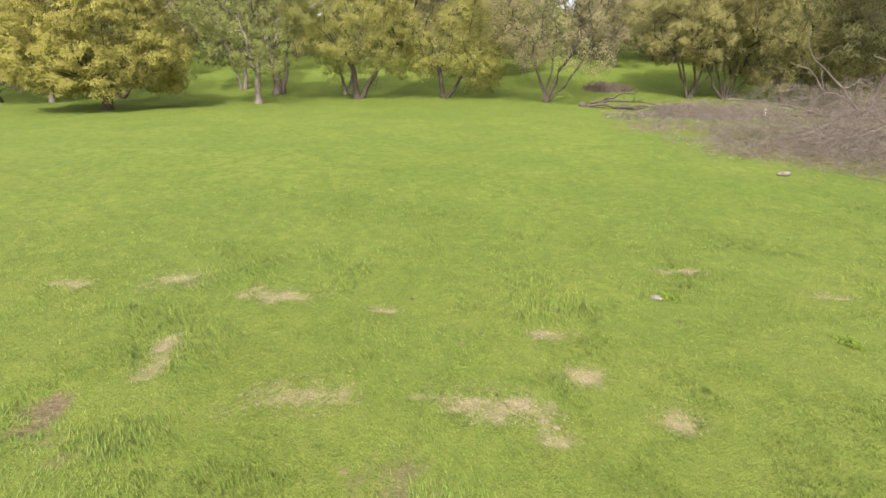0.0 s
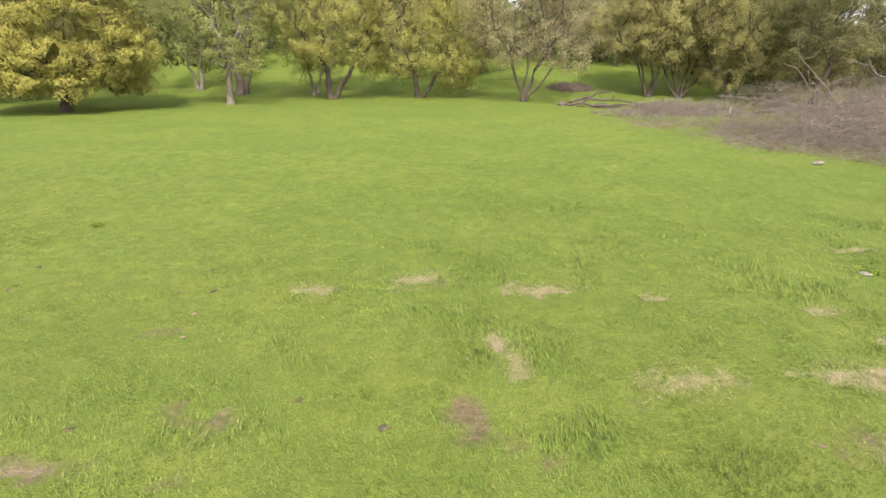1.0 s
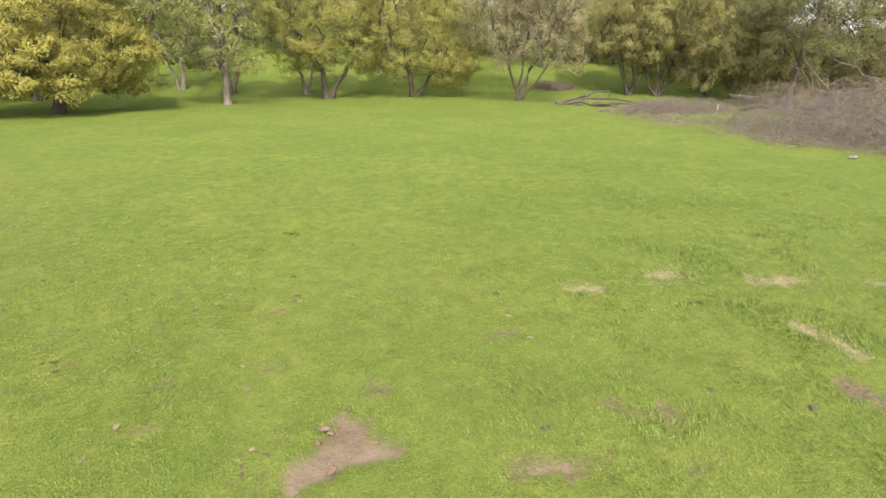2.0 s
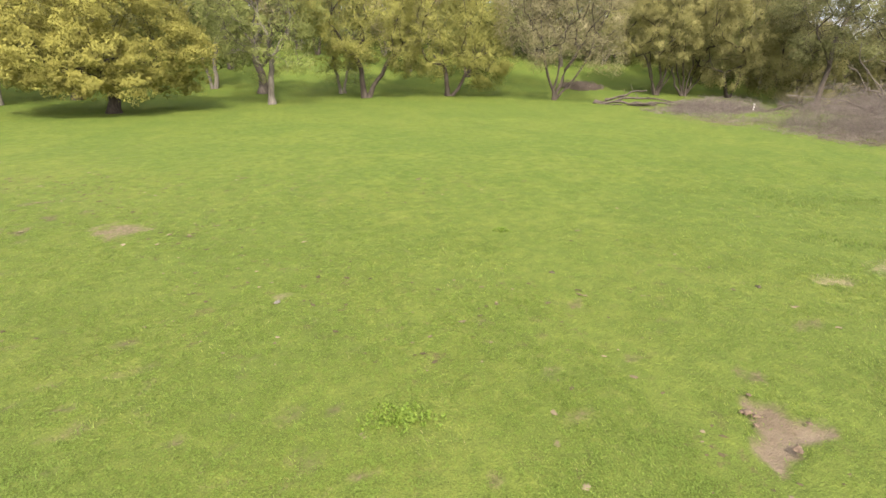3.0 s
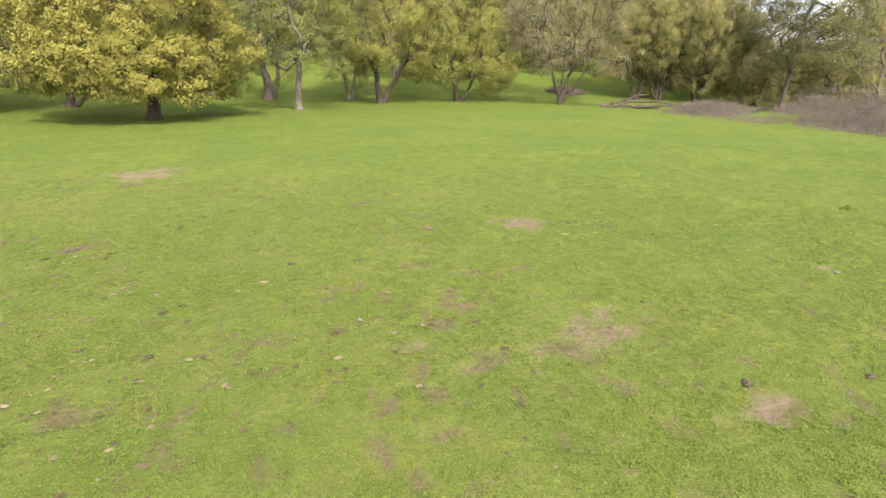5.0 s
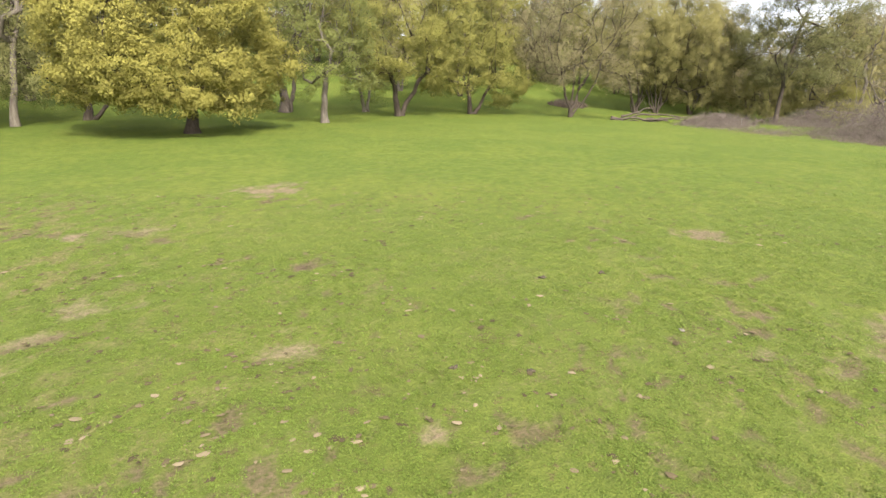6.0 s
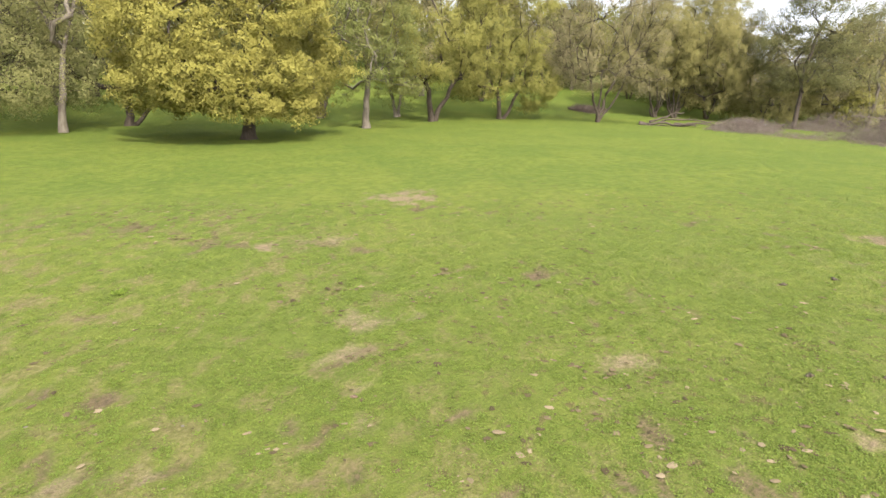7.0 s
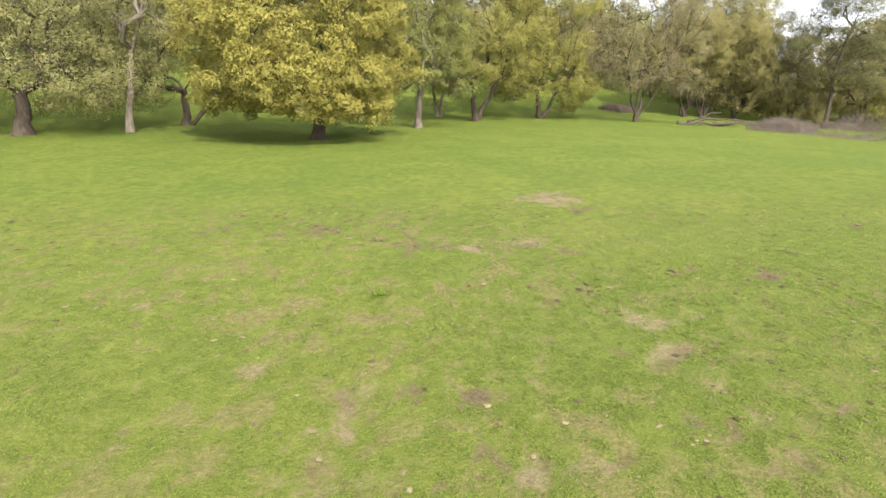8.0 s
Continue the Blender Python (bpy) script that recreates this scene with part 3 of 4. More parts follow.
def leaf_cards(r, centres, radii, per, size, flat=0.75, shell=0.86):
    """Small pointed leaves scattered about the outside of low clumps."""
    c = np.repeat(centres, per, axis=0)
    m = len(c)
    o = r.normal(0, 1, (m, 3))
    o /= np.linalg.norm(o, axis=1)[:, None]
    p = c + o * (np.repeat(radii, per) * (shell + (1.06 - shell) * r.random(m)))[:, None] * np.array([1, 1, flat])
    nrm = o + r.normal(0, 0.35, (m, 3)) + np.array([0, -0.1, 0.25])
    nrm /= np.linalg.norm(nrm, axis=1)[:, None]
    a = np.cross(nrm, r.normal(0, 1, (m, 3)))
    a /= np.linalg.norm(a, axis=1)[:, None] + 1e-9
    b = np.cross(nrm, a)
    s = size * (0.55 + 0.9 * r.random(m))
    a, b = a * s[:, None], b * (s * (0.6 + 0.3 * r.random(m)))[:, None]
    v = np.stack([p - a, p + b + a * 0.5, p - b + a * 0.7], 1).reshape(-1, 3)
    return v, np.arange(3 * m).reshape(-1, 3)


def leaf_sprays(r, lobes, radii, sprays, leaves, size, clump, flat=0.8, droop=0.0, ragged=0.25):
    """A crown in two steps: sprays on the outside of every bough's lobe, and pointed leaves all through each spray.
    Returns vertices, faces, the outward direction and a tone, by vertex."""
    mid = lobes.mean(axis=0)
    n = np.maximum(3, np.round(sprays * (radii / radii.mean()) ** 2)).astype(int)
    c, rad = np.repeat(lobes, n, axis=0), np.repeat(radii, n)
    who = np.repeat(np.arange(len(lobes)), n)
    whole = c - mid
    whole /= np.linalg.norm(whole, axis=1)[:, None] + 1e-9
    o = r.normal(0, 1, c.shape) + 0.55 * whole
    o /= np.linalg.norm(o, axis=1)[:, None]
    p = c + o * (rad * (1 - ragged + 1.6 * ragged * r.random(len(c))))[:, None] * np.array([1, 1, flat])
    p[:, 2] -= droop * rad * r.random(len(c)) ** 2
    keep = np.ones(len(p), bool)
    for k, (q, rq) in enumerate(zip(lobes, radii)):                   # none deep inside another bough
        d = np.linalg.norm((p - q) / np.array([1, 1, flat]), axis=1)
        keep &= (d > 0.72 * rq) | (who == k)
    p, o, whole = p[keep], o[keep], whole[keep]
    span = clump * (0.6 + 0.8 * r.random(len(p)))
    tone = 0.75 * r.random(len(p)) + 0.25 * (0.5 + 0.5 * np.sin(1.1 * p[:, 0]) * np.sin(0.9 * p[:, 2] + p[:, 1]))
    count = np.maximum(4, np.round(leaves * (span / clump) ** 2)).astype(int)
    c, o, whole, span, tone = (np.repeat(q, count, axis=0) for q in (p, o, whole, span, tone))
    m = len(c)
    o2 = r.normal(0, 1, (m, 3))
    o2 /= np.linalg.norm(o2, axis=1)[:, None]
    p = c + o2 * (span * r.random(m) ** 0.45)[:, None] * np.array([1, 1, 0.75 + 0.5 * droop])
    nrm = 0.5 * o2 + 0.5 * o + r.normal(0, 0.45, (m, 3)) + np.array([0, -0.25, 0.25])
    nrm /= np.linalg.norm(nrm, axis=1)[:, None]
    a = np.cross(nrm, r.normal(0, 1, (m, 3)))
    a /= np.linalg.norm(a, axis=1)[:, None] + 1e-9
    b = np.cross(nrm, a)
    s = size * (0.55 + 0.9 * r.random(m))
    a, b = a * s[:, None], b * (s * (0.6 + 0.3 * r.random(m)))[:, None]
    v = np.stack([p - a, p + b + a * 0.5, p - b + a * 0.7], 1).reshape(-1, 3)
    puff = 0.52 * o2 + 0.36 * o + 0.15 * whole + np.array([0, -0.16, 0.66])
    puff /= np.linalg.norm(puff, axis=1)[:, None]
    return v, np.arange(3 * m).reshape(-1, 3), np.repeat(puff, 3, axis=0), np.repeat(tone, 3)


def crown_lobes(r, count, top, bottom, wide, centre, lobe, full=0.55, squash=1.0, belly=0.3, uneven=0.3):
    """Clump centres spread through an uneven haystack dome, widest at belly of its height."""
    out = []
    while len(out) < count:
        h, turn = r.random() ** 1.15, r.uniform(0, 2 * math.pi)
        reach = math.sqrt(max(0.0, 1 - ((h - belly) / (1 - belly)) ** 2)) if h > belly else 0.8 + 0.2 * h / belly
        k = full + (1 - full) * r.random() ** 0.5
        swell = 0.9 + uneven * math.sin(2 * turn + 4 * h + count) * math.sin(3 * turn - 5 * h + count)
        out.append((centre[0] + math.cos(turn) * wide * reach * k * swell, centre[1] + math.sin(turn) * wide * reach * k * swell * squash,
                    bottom + h * (top - bottom) + 0.5 * math.sin(3 * turn + count)))
    out = np.array(out)
    return out, lobe * (0.55 + 0.95 * r.random(count))


def limb_tree(r, start, lobes, trunk_radius, tip=0.018, wobble=0.22):
    """Crooked limbs from the end of a trunk to every clump, thicker where more of them share the way."""
    nodes, parent = [np.asarray(start, float)], [-1]
    order = np.argsort(np.linalg.norm(lobes - nodes[0], axis=1))
    ends = []
    for k in order:
        goal = nodes[0] + (lobes[k] - nodes[0]) * 0.8
        pts = np.array(nodes)
        d = np.linalg.norm(pts - goal, axis=1) + 0.35 * np.maximum(0, pts[:, 2] - goal[2])
        d += 0.5 * np.linalg.norm(pts - nodes[0], axis=1)
        best = int(np.argmin(d))
        steps = max(2, int(np.linalg.norm(goal - pts[best]) / 0.9))
        line = bent(r, pts[best], goal, steps, wobble, 0.05)
        last = best
        for q in line[1:]:
            nodes.append(q)
            parent.append(last)
            last = len(nodes) - 1
        ends.append(last)
    load = np.zeros(len(nodes))
    for e in ends:
        while e >= 0:
            load[e] += 1
            e = parent[e]
    rad = np.maximum(tip, trunk_radius * 0.85 * (load / load[0]) ** 0.62)
    return np.array(nodes), np.array(parent), rad, load


def make_tree(name, seed, at, lobes, lobe_radii, leaf, bark, trunks, leafage, label, category="tree", group="", flat=0.8, ragged=0.42, droop=0.0, twigs=0, wobble=0.15, tip=0.018, limbs=0, crook=0.16):
    """A tree: crooked trunks, limbs and branches out to the clumps, and a crown of small leaf sprays.
    trunks: (foot, fork, radius) about the base. leafage: sprays a bough, leaves a spray, leaf size, spray radius.
    limbs: how many clumps get a limb (0: all)."""
    sprays, leaves, size, clump = leafage
    r = np.random.default_rng(seed)
    base = new(name)
    base.location = (at[0], at[1], land(*at) - 0.06)
    reached = lobes[::max(1, len(lobes) // limbs)] if limbs else lobes
    reached_radii = lobe_radii[::max(1, len(lobes) // limbs)] if limbs else lobe_radii
    share = np.argmin([[np.linalg.norm(np.array(t[1][:2]) * 1.6 - c[:2]) for t in trunks] for c in reached], axis=1)
    for k, (foot, fork, radius) in enumerate(trunks):
        line = bent(r, foot, fork, 7, crook)
        t = np.linspace(0, 1, 8)
        rad = radius * (1 + (0.3 + 0.6 * radius) * np.exp(-t * 9)) * (1 - 0.25 * t)
        part("trunk", mesh_of("trunk", *tube(line, rad, 10), bark, True), base)
        mine = reached[share == k]
        if not len(mine):
            continue
        nodes, parent, nrad, load = limb_tree(r, line[-1] - (line[-1] - line[-2]) * 0.3, mine, radius, tip, wobble)
        kids = [[] for _ in nodes]
        for i2, p2 in enumerate(parent):
            if p2 >= 0:
                kids[p2].append(i2)
        for main in kids[0]:
            limb, stack = None, [(0, main)]
            while stack:
                a2, b2 = stack.pop()
                chain = [a2, b2]
                while kids[chain[-1]]:
                    options = sorted(kids[chain[-1]], key=lambda c: -load[c])
                    for other in options[1:]:
                        stack.append((chain[-1], other))
                    chain.append(options[0])
                rr = nrad[chain].copy()
                rr[0] = min(rr[0], rr[1] * 1.15)
                me = mesh_of("limb", *tube(nodes[chain], rr, 6 if rr[0] > 0.05 else 4), bark, True)
                if limb is None:
                    limb = part("limb", me, base)
                else:
                    part("branch", me, limb)
        if twigs:
            tubes = []
            for c, rad_c in zip(mine, reached_radii[share == k]):
                root = nodes[int(np.argmin(np.linalg.norm(nodes - c, axis=1)))]
                for _ in range(twigs):
                    o = r.normal(0, 1, 3) + np.array([0, 0, 0.3])
                    o *= rad_c * 1.1 / np.linalg.norm(o)
                    tubes.append(tube(bent(r, root, c + o, 3, 0.25), [0.02, 0.016, 0.012, 0.006], 3))
            tagged(part("twig", mesh_of("twig", *joined(tubes), bark), base), kind="stuff")
    if sprays:
        v, f, puff, tone = leaf_sprays(r, lobes, lobe_radii, sprays, leaves, size, clump, flat, droop, ragged)
        me = mesh_of("crown", v, f, leaf)
        me.attributes.new("tone", "FLOAT", "POINT").data.foreach_set("value", tone.astype(np.float32))
        me.attributes.new("puff", "FLOAT_VECTOR", "POINT").data.foreach_set("vector", puff.astype(np.float32).ravel())
        tagged(part("crown", me, base), kind="stuff")
    return tagged(base, label, category, group)


def dome(seed, count, top, bottom, wide, centre=(0, 0), lobe=1.3, full=0.55, squash=1.0, belly=0.3, uneven=0.3):
    return crown_lobes(np.random.default_rng(seed), count, top, bottom, wide, centre, lobe, full, squash, belly, uneven)


WOOD = "oaks along the meadow edge"
# the broad yellow oak
L, R = dome(1, 230, 13.8, 3.0, 6.9, (-0.7, 0.3), 1.25, 0.74, 1.0, 0.3, 0.13)
skirt, skirt_r = dome(71, 84, 5.6, 2.8, 7.2, (-0.7, 0.3), 1.1, 0.42, 1.0, 0.5, 0.16)
apron, apron_r = dome(73, 30, 5.2, 2.6, 5.0, (-0.6, -3.0), 1.1, 0.3, 0.6, 0.5, 0.16)
L, R = np.concatenate([L, skirt, apron]), np.concatenate([R, skirt_r, apron_r])
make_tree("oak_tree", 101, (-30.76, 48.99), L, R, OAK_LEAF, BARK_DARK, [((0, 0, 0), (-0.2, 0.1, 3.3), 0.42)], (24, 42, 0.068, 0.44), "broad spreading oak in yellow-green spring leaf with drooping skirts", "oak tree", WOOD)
# pale-trunked, thinly leaved
L, R = dome(2, 110, 18, 7.0, 5.0, (-0.6, 1.6), 1.15, 0.4)
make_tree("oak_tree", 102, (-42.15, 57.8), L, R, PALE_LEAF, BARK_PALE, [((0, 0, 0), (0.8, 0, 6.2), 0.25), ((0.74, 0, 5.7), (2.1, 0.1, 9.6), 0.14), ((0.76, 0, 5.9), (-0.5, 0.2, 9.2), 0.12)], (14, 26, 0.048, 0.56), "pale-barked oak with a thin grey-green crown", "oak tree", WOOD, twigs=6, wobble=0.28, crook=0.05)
# grey trunk beside the broad oak
L, R = dome(3, 105, 17, 3.2, 5.6, (0.3, 0.4), 1.2, 0.5)
make_tree("oak_tree", 103, (-19.48, 55.99), L, R, GREEN_LEAF, BARK_GREY, [((0, 0, 0), (0.25, 0, 4.4), 0.30)], (14, 40, 0.062, 0.48), "tall oak with a grey trunk and fresh green crown", "oak tree", WOOD, twigs=3, crook=0.08)
# dark fork behind
L, R = dome(4, 140, 16, 3.6, 6.6, (-0.6, -1.0), 1.3, 0.66)
make_tree("oak_tree", 104, (-38, 62.94), L, R, PALE_LEAF, BARK_DARK, [((0, 0, 0), (0.1, 0, 3.0), 0.33), ((0.3, 0, 0), (2.6, 0.2, 2.6), 0.18)], (15, 36, 0.056, 0.5), "olive-green oak on a dark forked trunk", "oak tree", WOOD)
# twin dark trunks
L, R = dome(5, 130, 17, 4.2, 5.8, (0.2, 0), 1.3, 0.68)
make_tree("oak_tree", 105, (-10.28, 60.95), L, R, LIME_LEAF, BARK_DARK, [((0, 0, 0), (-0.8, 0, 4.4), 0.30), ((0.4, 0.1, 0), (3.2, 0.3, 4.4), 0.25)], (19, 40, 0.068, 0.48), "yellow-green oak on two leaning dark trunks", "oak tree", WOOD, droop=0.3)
# hanging lobes
L, R = dome(6, 125, 17, 3.6, 5.6, (0.2, 0), 1.3, 0.68)
hang, hang_r = dome(66, 26, 5.5, 1.7, 1.9, (4.2, -0.8), 1.05, 0.5)
L, R = np.concatenate([L, hang]), np.concatenate([R, hang_r])
make_tree("oak_tree", 106, (-0.89, 61.98), L, R, LIME_LEAF, BARK_DARK, [((0, 0, 0), (-0.4, 0, 3.4), 0.28), ((0.5, 0.1, 0), (2.6, 0.1, 3.2), 0.20)], (19, 40, 0.068, 0.48), "dense yellow-green oak with low hanging boughs", "oak tree", WOOD, droop=0.35)
# V-shaped, just in bud
L, R = dome(7, 190, 21, 4.8, 7.2, (1.4, 0.6), 1.25, 0.5)
make_tree("oak_tree", 107, (9.73, 57.4), L, R, GREY_LEAF, BARK_DARK, [((0, 0, 0), (-1.5, 0, 5.2), 0.15), ((0.15, 0, 0), (2.7, 0.2, 5.6), 0.19), ((0.1, 0.15, 0), (0.7, 0.3, 6.0), 0.12), ((0.3, 0.1, 0.1), (4.3, 0, 5.8), 0.11)], (16, 30, 0.058, 0.52), "slender oak just coming into bud on a V-shaped trunk", "oak tree", WOOD, droop=0.4, twigs=4)
# many-stemmed olive oaks
L, R = dome(8, 150, 20, 4.6, 6.6, (0, 0), 1.35, 0.62)
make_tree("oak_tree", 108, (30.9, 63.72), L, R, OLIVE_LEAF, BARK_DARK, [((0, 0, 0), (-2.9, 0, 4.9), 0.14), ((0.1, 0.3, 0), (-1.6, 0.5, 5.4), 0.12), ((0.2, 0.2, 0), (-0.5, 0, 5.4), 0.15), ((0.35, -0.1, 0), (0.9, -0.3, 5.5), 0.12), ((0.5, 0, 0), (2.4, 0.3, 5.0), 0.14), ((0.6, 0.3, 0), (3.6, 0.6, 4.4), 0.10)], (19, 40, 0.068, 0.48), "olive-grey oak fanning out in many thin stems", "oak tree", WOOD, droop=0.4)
L, R = dome(9, 130, 18, 2.8, 6.0, (0, 0), 1.3, 0.65)
make_tree("oak_tree", 109, (37.05, 62.79), L, R, OLIVE_LEAF, BARK_DARK, [((0, 0, 0), (-1.0, 0, 3.2), 0.24), ((0.4, 0.2, 0), (1.6, 0, 3.0), 0.18)], (19, 40, 0.068, 0.48), "rounded olive-grey oak with boughs near the ground", "oak tree", WOOD, droop=0.5)
L, R = dome(10, 110, 16, 5.0, 5.4, (-0.4, 0), 1.3, 0.62)
make_tree("oak_tree", 110, (26.96, 63.91), L, R, OLIVE_LEAF, BARK_DARK, [((0, 0, 0), (-2.3, 0, 5.2), 0.14), ((0.1, 0.25, 0), (-1.1, 0.4, 5.4), 0.11), ((0.3, 0.2, 0), (0.1, 0, 5.2), 0.15), ((0.5, 0, 0), (1.8, 0.3, 5.0), 0.14), ((0.6, 0.2, 0), (2.9, 0.5, 4.6), 0.10)], (19, 40, 0.068, 0.48), "spreading olive oak on several thin dark stems", "oak tree", WOOD, droop=0.3)
L, R = dome(16, 90, 14.0, 1.5, 5.2, (0, 0), 1.3, 0.68)
make_tree("oak_tree", 116, (44.04, 58.34), L, R, OLIVE_LEAF, BARK_DARK, [((0, 0, 0), (-1.0, 0, 3.0), 0.2), ((0.4, 0.2, 0), (1.2, 0, 2.8), 0.18)], (19, 40, 0.068, 0.48), "bushy olive-grey oak with drooping boughs", "oak tree", WOOD, droop=0.6)
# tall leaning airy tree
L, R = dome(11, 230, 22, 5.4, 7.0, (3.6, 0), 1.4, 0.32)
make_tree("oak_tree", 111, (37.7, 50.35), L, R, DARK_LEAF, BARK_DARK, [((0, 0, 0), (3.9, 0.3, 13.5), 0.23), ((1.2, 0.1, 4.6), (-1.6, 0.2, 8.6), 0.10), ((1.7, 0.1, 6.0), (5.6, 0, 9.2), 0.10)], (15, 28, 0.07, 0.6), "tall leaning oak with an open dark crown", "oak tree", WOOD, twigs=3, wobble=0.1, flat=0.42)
# tall thin tree behind the brushwood
L, R = dome(18, 80, 19, 5.0, 4.6, (0, 0), 1.15, 0.35)
make_tree("oak_tree", 117, (53.88, 49.18), L, R, GREY_LEAF, BARK_GREY, [((0, 0, 0), (0.6, 0, 8.5), 0.24), ((0.1, 0, 2.5), (-1.4, 0.2, 7.0), 0.11)], (14, 26, 0.048, 0.56), "tall thin grey oak with bare branch ends", "oak tree", WOOD, twigs=5, wobble=0.25)
# stout ones at the far left end
L, R = dome(12, 170, 16, 3.4, 7.4, (-0.2, 0), 1.3, 0.6)
skirt, skirt_r = dome(72, 60, 8.0, 2.7, 4.2, (5.0, 1.4), 1.15, 0.3)
L, R = np.concatenate([L, skirt]), np.concatenate([R, skirt_r])
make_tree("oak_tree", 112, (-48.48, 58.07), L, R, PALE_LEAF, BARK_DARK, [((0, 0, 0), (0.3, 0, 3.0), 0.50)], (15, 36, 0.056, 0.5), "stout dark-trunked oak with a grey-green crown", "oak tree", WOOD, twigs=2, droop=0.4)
L, R = dome(13, 110, 15, 3.0, 5.4, (-0.5, 0), 1.2, 0.4)
make_tree("oak_tree", 113, (-51.14, 59.88), L, R, PALE_LEAF, BARK_GREY, [((0, 0, 0), (-0.8, 0, 3.6), 0.34)], (14, 26, 0.048, 0.56), "grey-barked oak thinly in leaf", "oak tree", WOOD, twigs=4)
# thin pale stems
L, R = dome(14, 46, 10.5, 2.4, 3.4, (0.4, 0), 1.05, 0.3)
make_tree("oak_tree", 114, (-12.46, 65.32), L, R, GREEN_LEAF, BARK_PALE, [((0, 0, 0), (-0.5, 0, 3.4), 0.19), ((0.5, 0.2, 0), (1.2, 0.2, 3.6), 0.16)], (12, 32, 0.056, 0.5), "young pale-stemmed oak with a low fresh green crown", "oak tree", WOOD, twigs=5, wobble=0.4)
# old broken trunk
L, R = dome(15, 16, 11.5, 5.0, 3.4, (1.2, 0), 1.0, 0.3)
make_tree("dead_tree", 115, (-20.85, 66.5), L, R, GREY_LEAF, DEADWOOD, [((0, 0, 0), (-0.5, 0, 5.6), 0.46), ((0.5, 0.2, 0), (1.4, 0.2, 3.6), 0.26), ((-0.3, 0, 4.6), (1.7, 0.1, 8.2), 0.15)], (0, 0, 0.1, 0.5), "old broken oak with gnarled bleached bare limbs", "dead tree", "", twigs=4, wobble=0.6, tip=0.035)

# ---- the woods on the slope behind ----
FAR = "oaks in the woods on the slope"
kinds = []
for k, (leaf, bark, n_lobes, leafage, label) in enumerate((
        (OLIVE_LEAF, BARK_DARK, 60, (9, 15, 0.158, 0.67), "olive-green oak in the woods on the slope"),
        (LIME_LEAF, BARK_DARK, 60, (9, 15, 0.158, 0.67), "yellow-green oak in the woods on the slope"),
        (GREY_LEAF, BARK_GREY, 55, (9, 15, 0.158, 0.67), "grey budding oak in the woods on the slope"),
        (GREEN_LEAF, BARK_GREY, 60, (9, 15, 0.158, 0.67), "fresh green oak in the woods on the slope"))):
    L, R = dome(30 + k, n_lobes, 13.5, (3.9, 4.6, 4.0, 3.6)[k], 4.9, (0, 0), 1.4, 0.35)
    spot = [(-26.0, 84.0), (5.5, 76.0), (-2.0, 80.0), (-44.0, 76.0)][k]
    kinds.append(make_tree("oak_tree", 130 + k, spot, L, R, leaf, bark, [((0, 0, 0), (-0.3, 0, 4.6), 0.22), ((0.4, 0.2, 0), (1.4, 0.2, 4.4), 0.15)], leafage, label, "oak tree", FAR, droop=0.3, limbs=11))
place = random.Random(5)
placed = [(-26.0, 84.0), (5.5, 76.0), (-2.0, 80.0), (-44.0, 76.0), (29.2, 66.4), (33.4, 66.3), (40, 65.5), (-17.6, 68.5), (-11.9, 67.5), (-38.4, 65.5), (0, 63.9), (-9.7, 62.8)]
tries = 0
while len(placed) < 94 and tries < 20000:
    tries += 1
    x, y = place.uniform(-90, 120), 70 + 70 * place.random() ** 0.9
    if any((x - a) ** 2 + (y - b) ** 2 < (44 if -60 < x < 8 and y < 96 else 26 + 0.2 * (y - 70)) for a, b in placed):
        continue
    if 15 < x < 31 and y < 92 or -37 < x < -29 and 72 < y < 105 or -21 < x < -11 and y < 90 or abs(x + 5) > 62 + 0.7 * (y - 68) :
        continue
    placed.append((x, y))
    copy_thing(kinds[place.randrange(4)], Matrix.Translation((x, y, land(x, y) - (1.4 if x > 30 else 0.1))) @ pose(0, 0, 0, 0, 0, place.uniform(0, 360)) @ Matrix.Scale(place.uniform(0.85, 1.2) * (1.2 if y > 100 else 1.0), 4))
for x, y in ((-60, 64), (-57, 72), (-41, 82), (-66, 74), (20, 96), (27.5, 101), (-53, 108), (-59, 116), (-47, 114), (-37, 119), (33, 93), (24.5, 86), (56, 64), (62, 60), (54, 72), (68, 66), (61, 75), (74, 60), (82, 68), (72, 78), (55, 54), (66, 52), (80, 52)):
    copy_thing(kinds[place.choice((0, 2, 3))], Matrix.Translation((x, y, land(x, y) - (1.4 if x > 30 else 0.1))) @ pose(0, 0, 0, 0, 0, place.uniform(0, 360)) @ Matrix.Scale(place.uniform(0.95, 1.2) * (0.62 if 59 < x < 80 and 64 < y < 82 else 1.0), 4))
for x, y, size in ((66, 58, 1.2), (49, 70, 1.2), (92, 70, 1.4), (98, 62, 1.4), (84, 60, 1.3)):
    copy_thing(kinds[2], Matrix.Translation((x, y, land(x, y) - (1.4 if x > 30 else 0.1))) @ pose(0, 0, 0, 0, 0, place.uniform(0, 360)) @ Matrix.Scale(size, 4))
for k, (x, y) in enumerate(((58.5, 69), (64, 73.5), (70, 79), (77, 75.5), (70, 70.5), (86, 83), (63.5, 64.5), (88, 92), (79, 88))):
    copy_thing(kinds[(0, 3, 2)[k % 3]], Matrix.Translation((x, y, land(x, y) - 1.1)) @ pose(0, 0, 0, 0, 0, 40 * k) @ Matrix.Scale(0.68, 4))
copy_thing(kinds[1], Matrix.Translation((52.5, 50, land(52.5, 50) - 1.4)) @ Matrix.Scale(0.5, 4))

# ---- brush pile and fallen wood ----


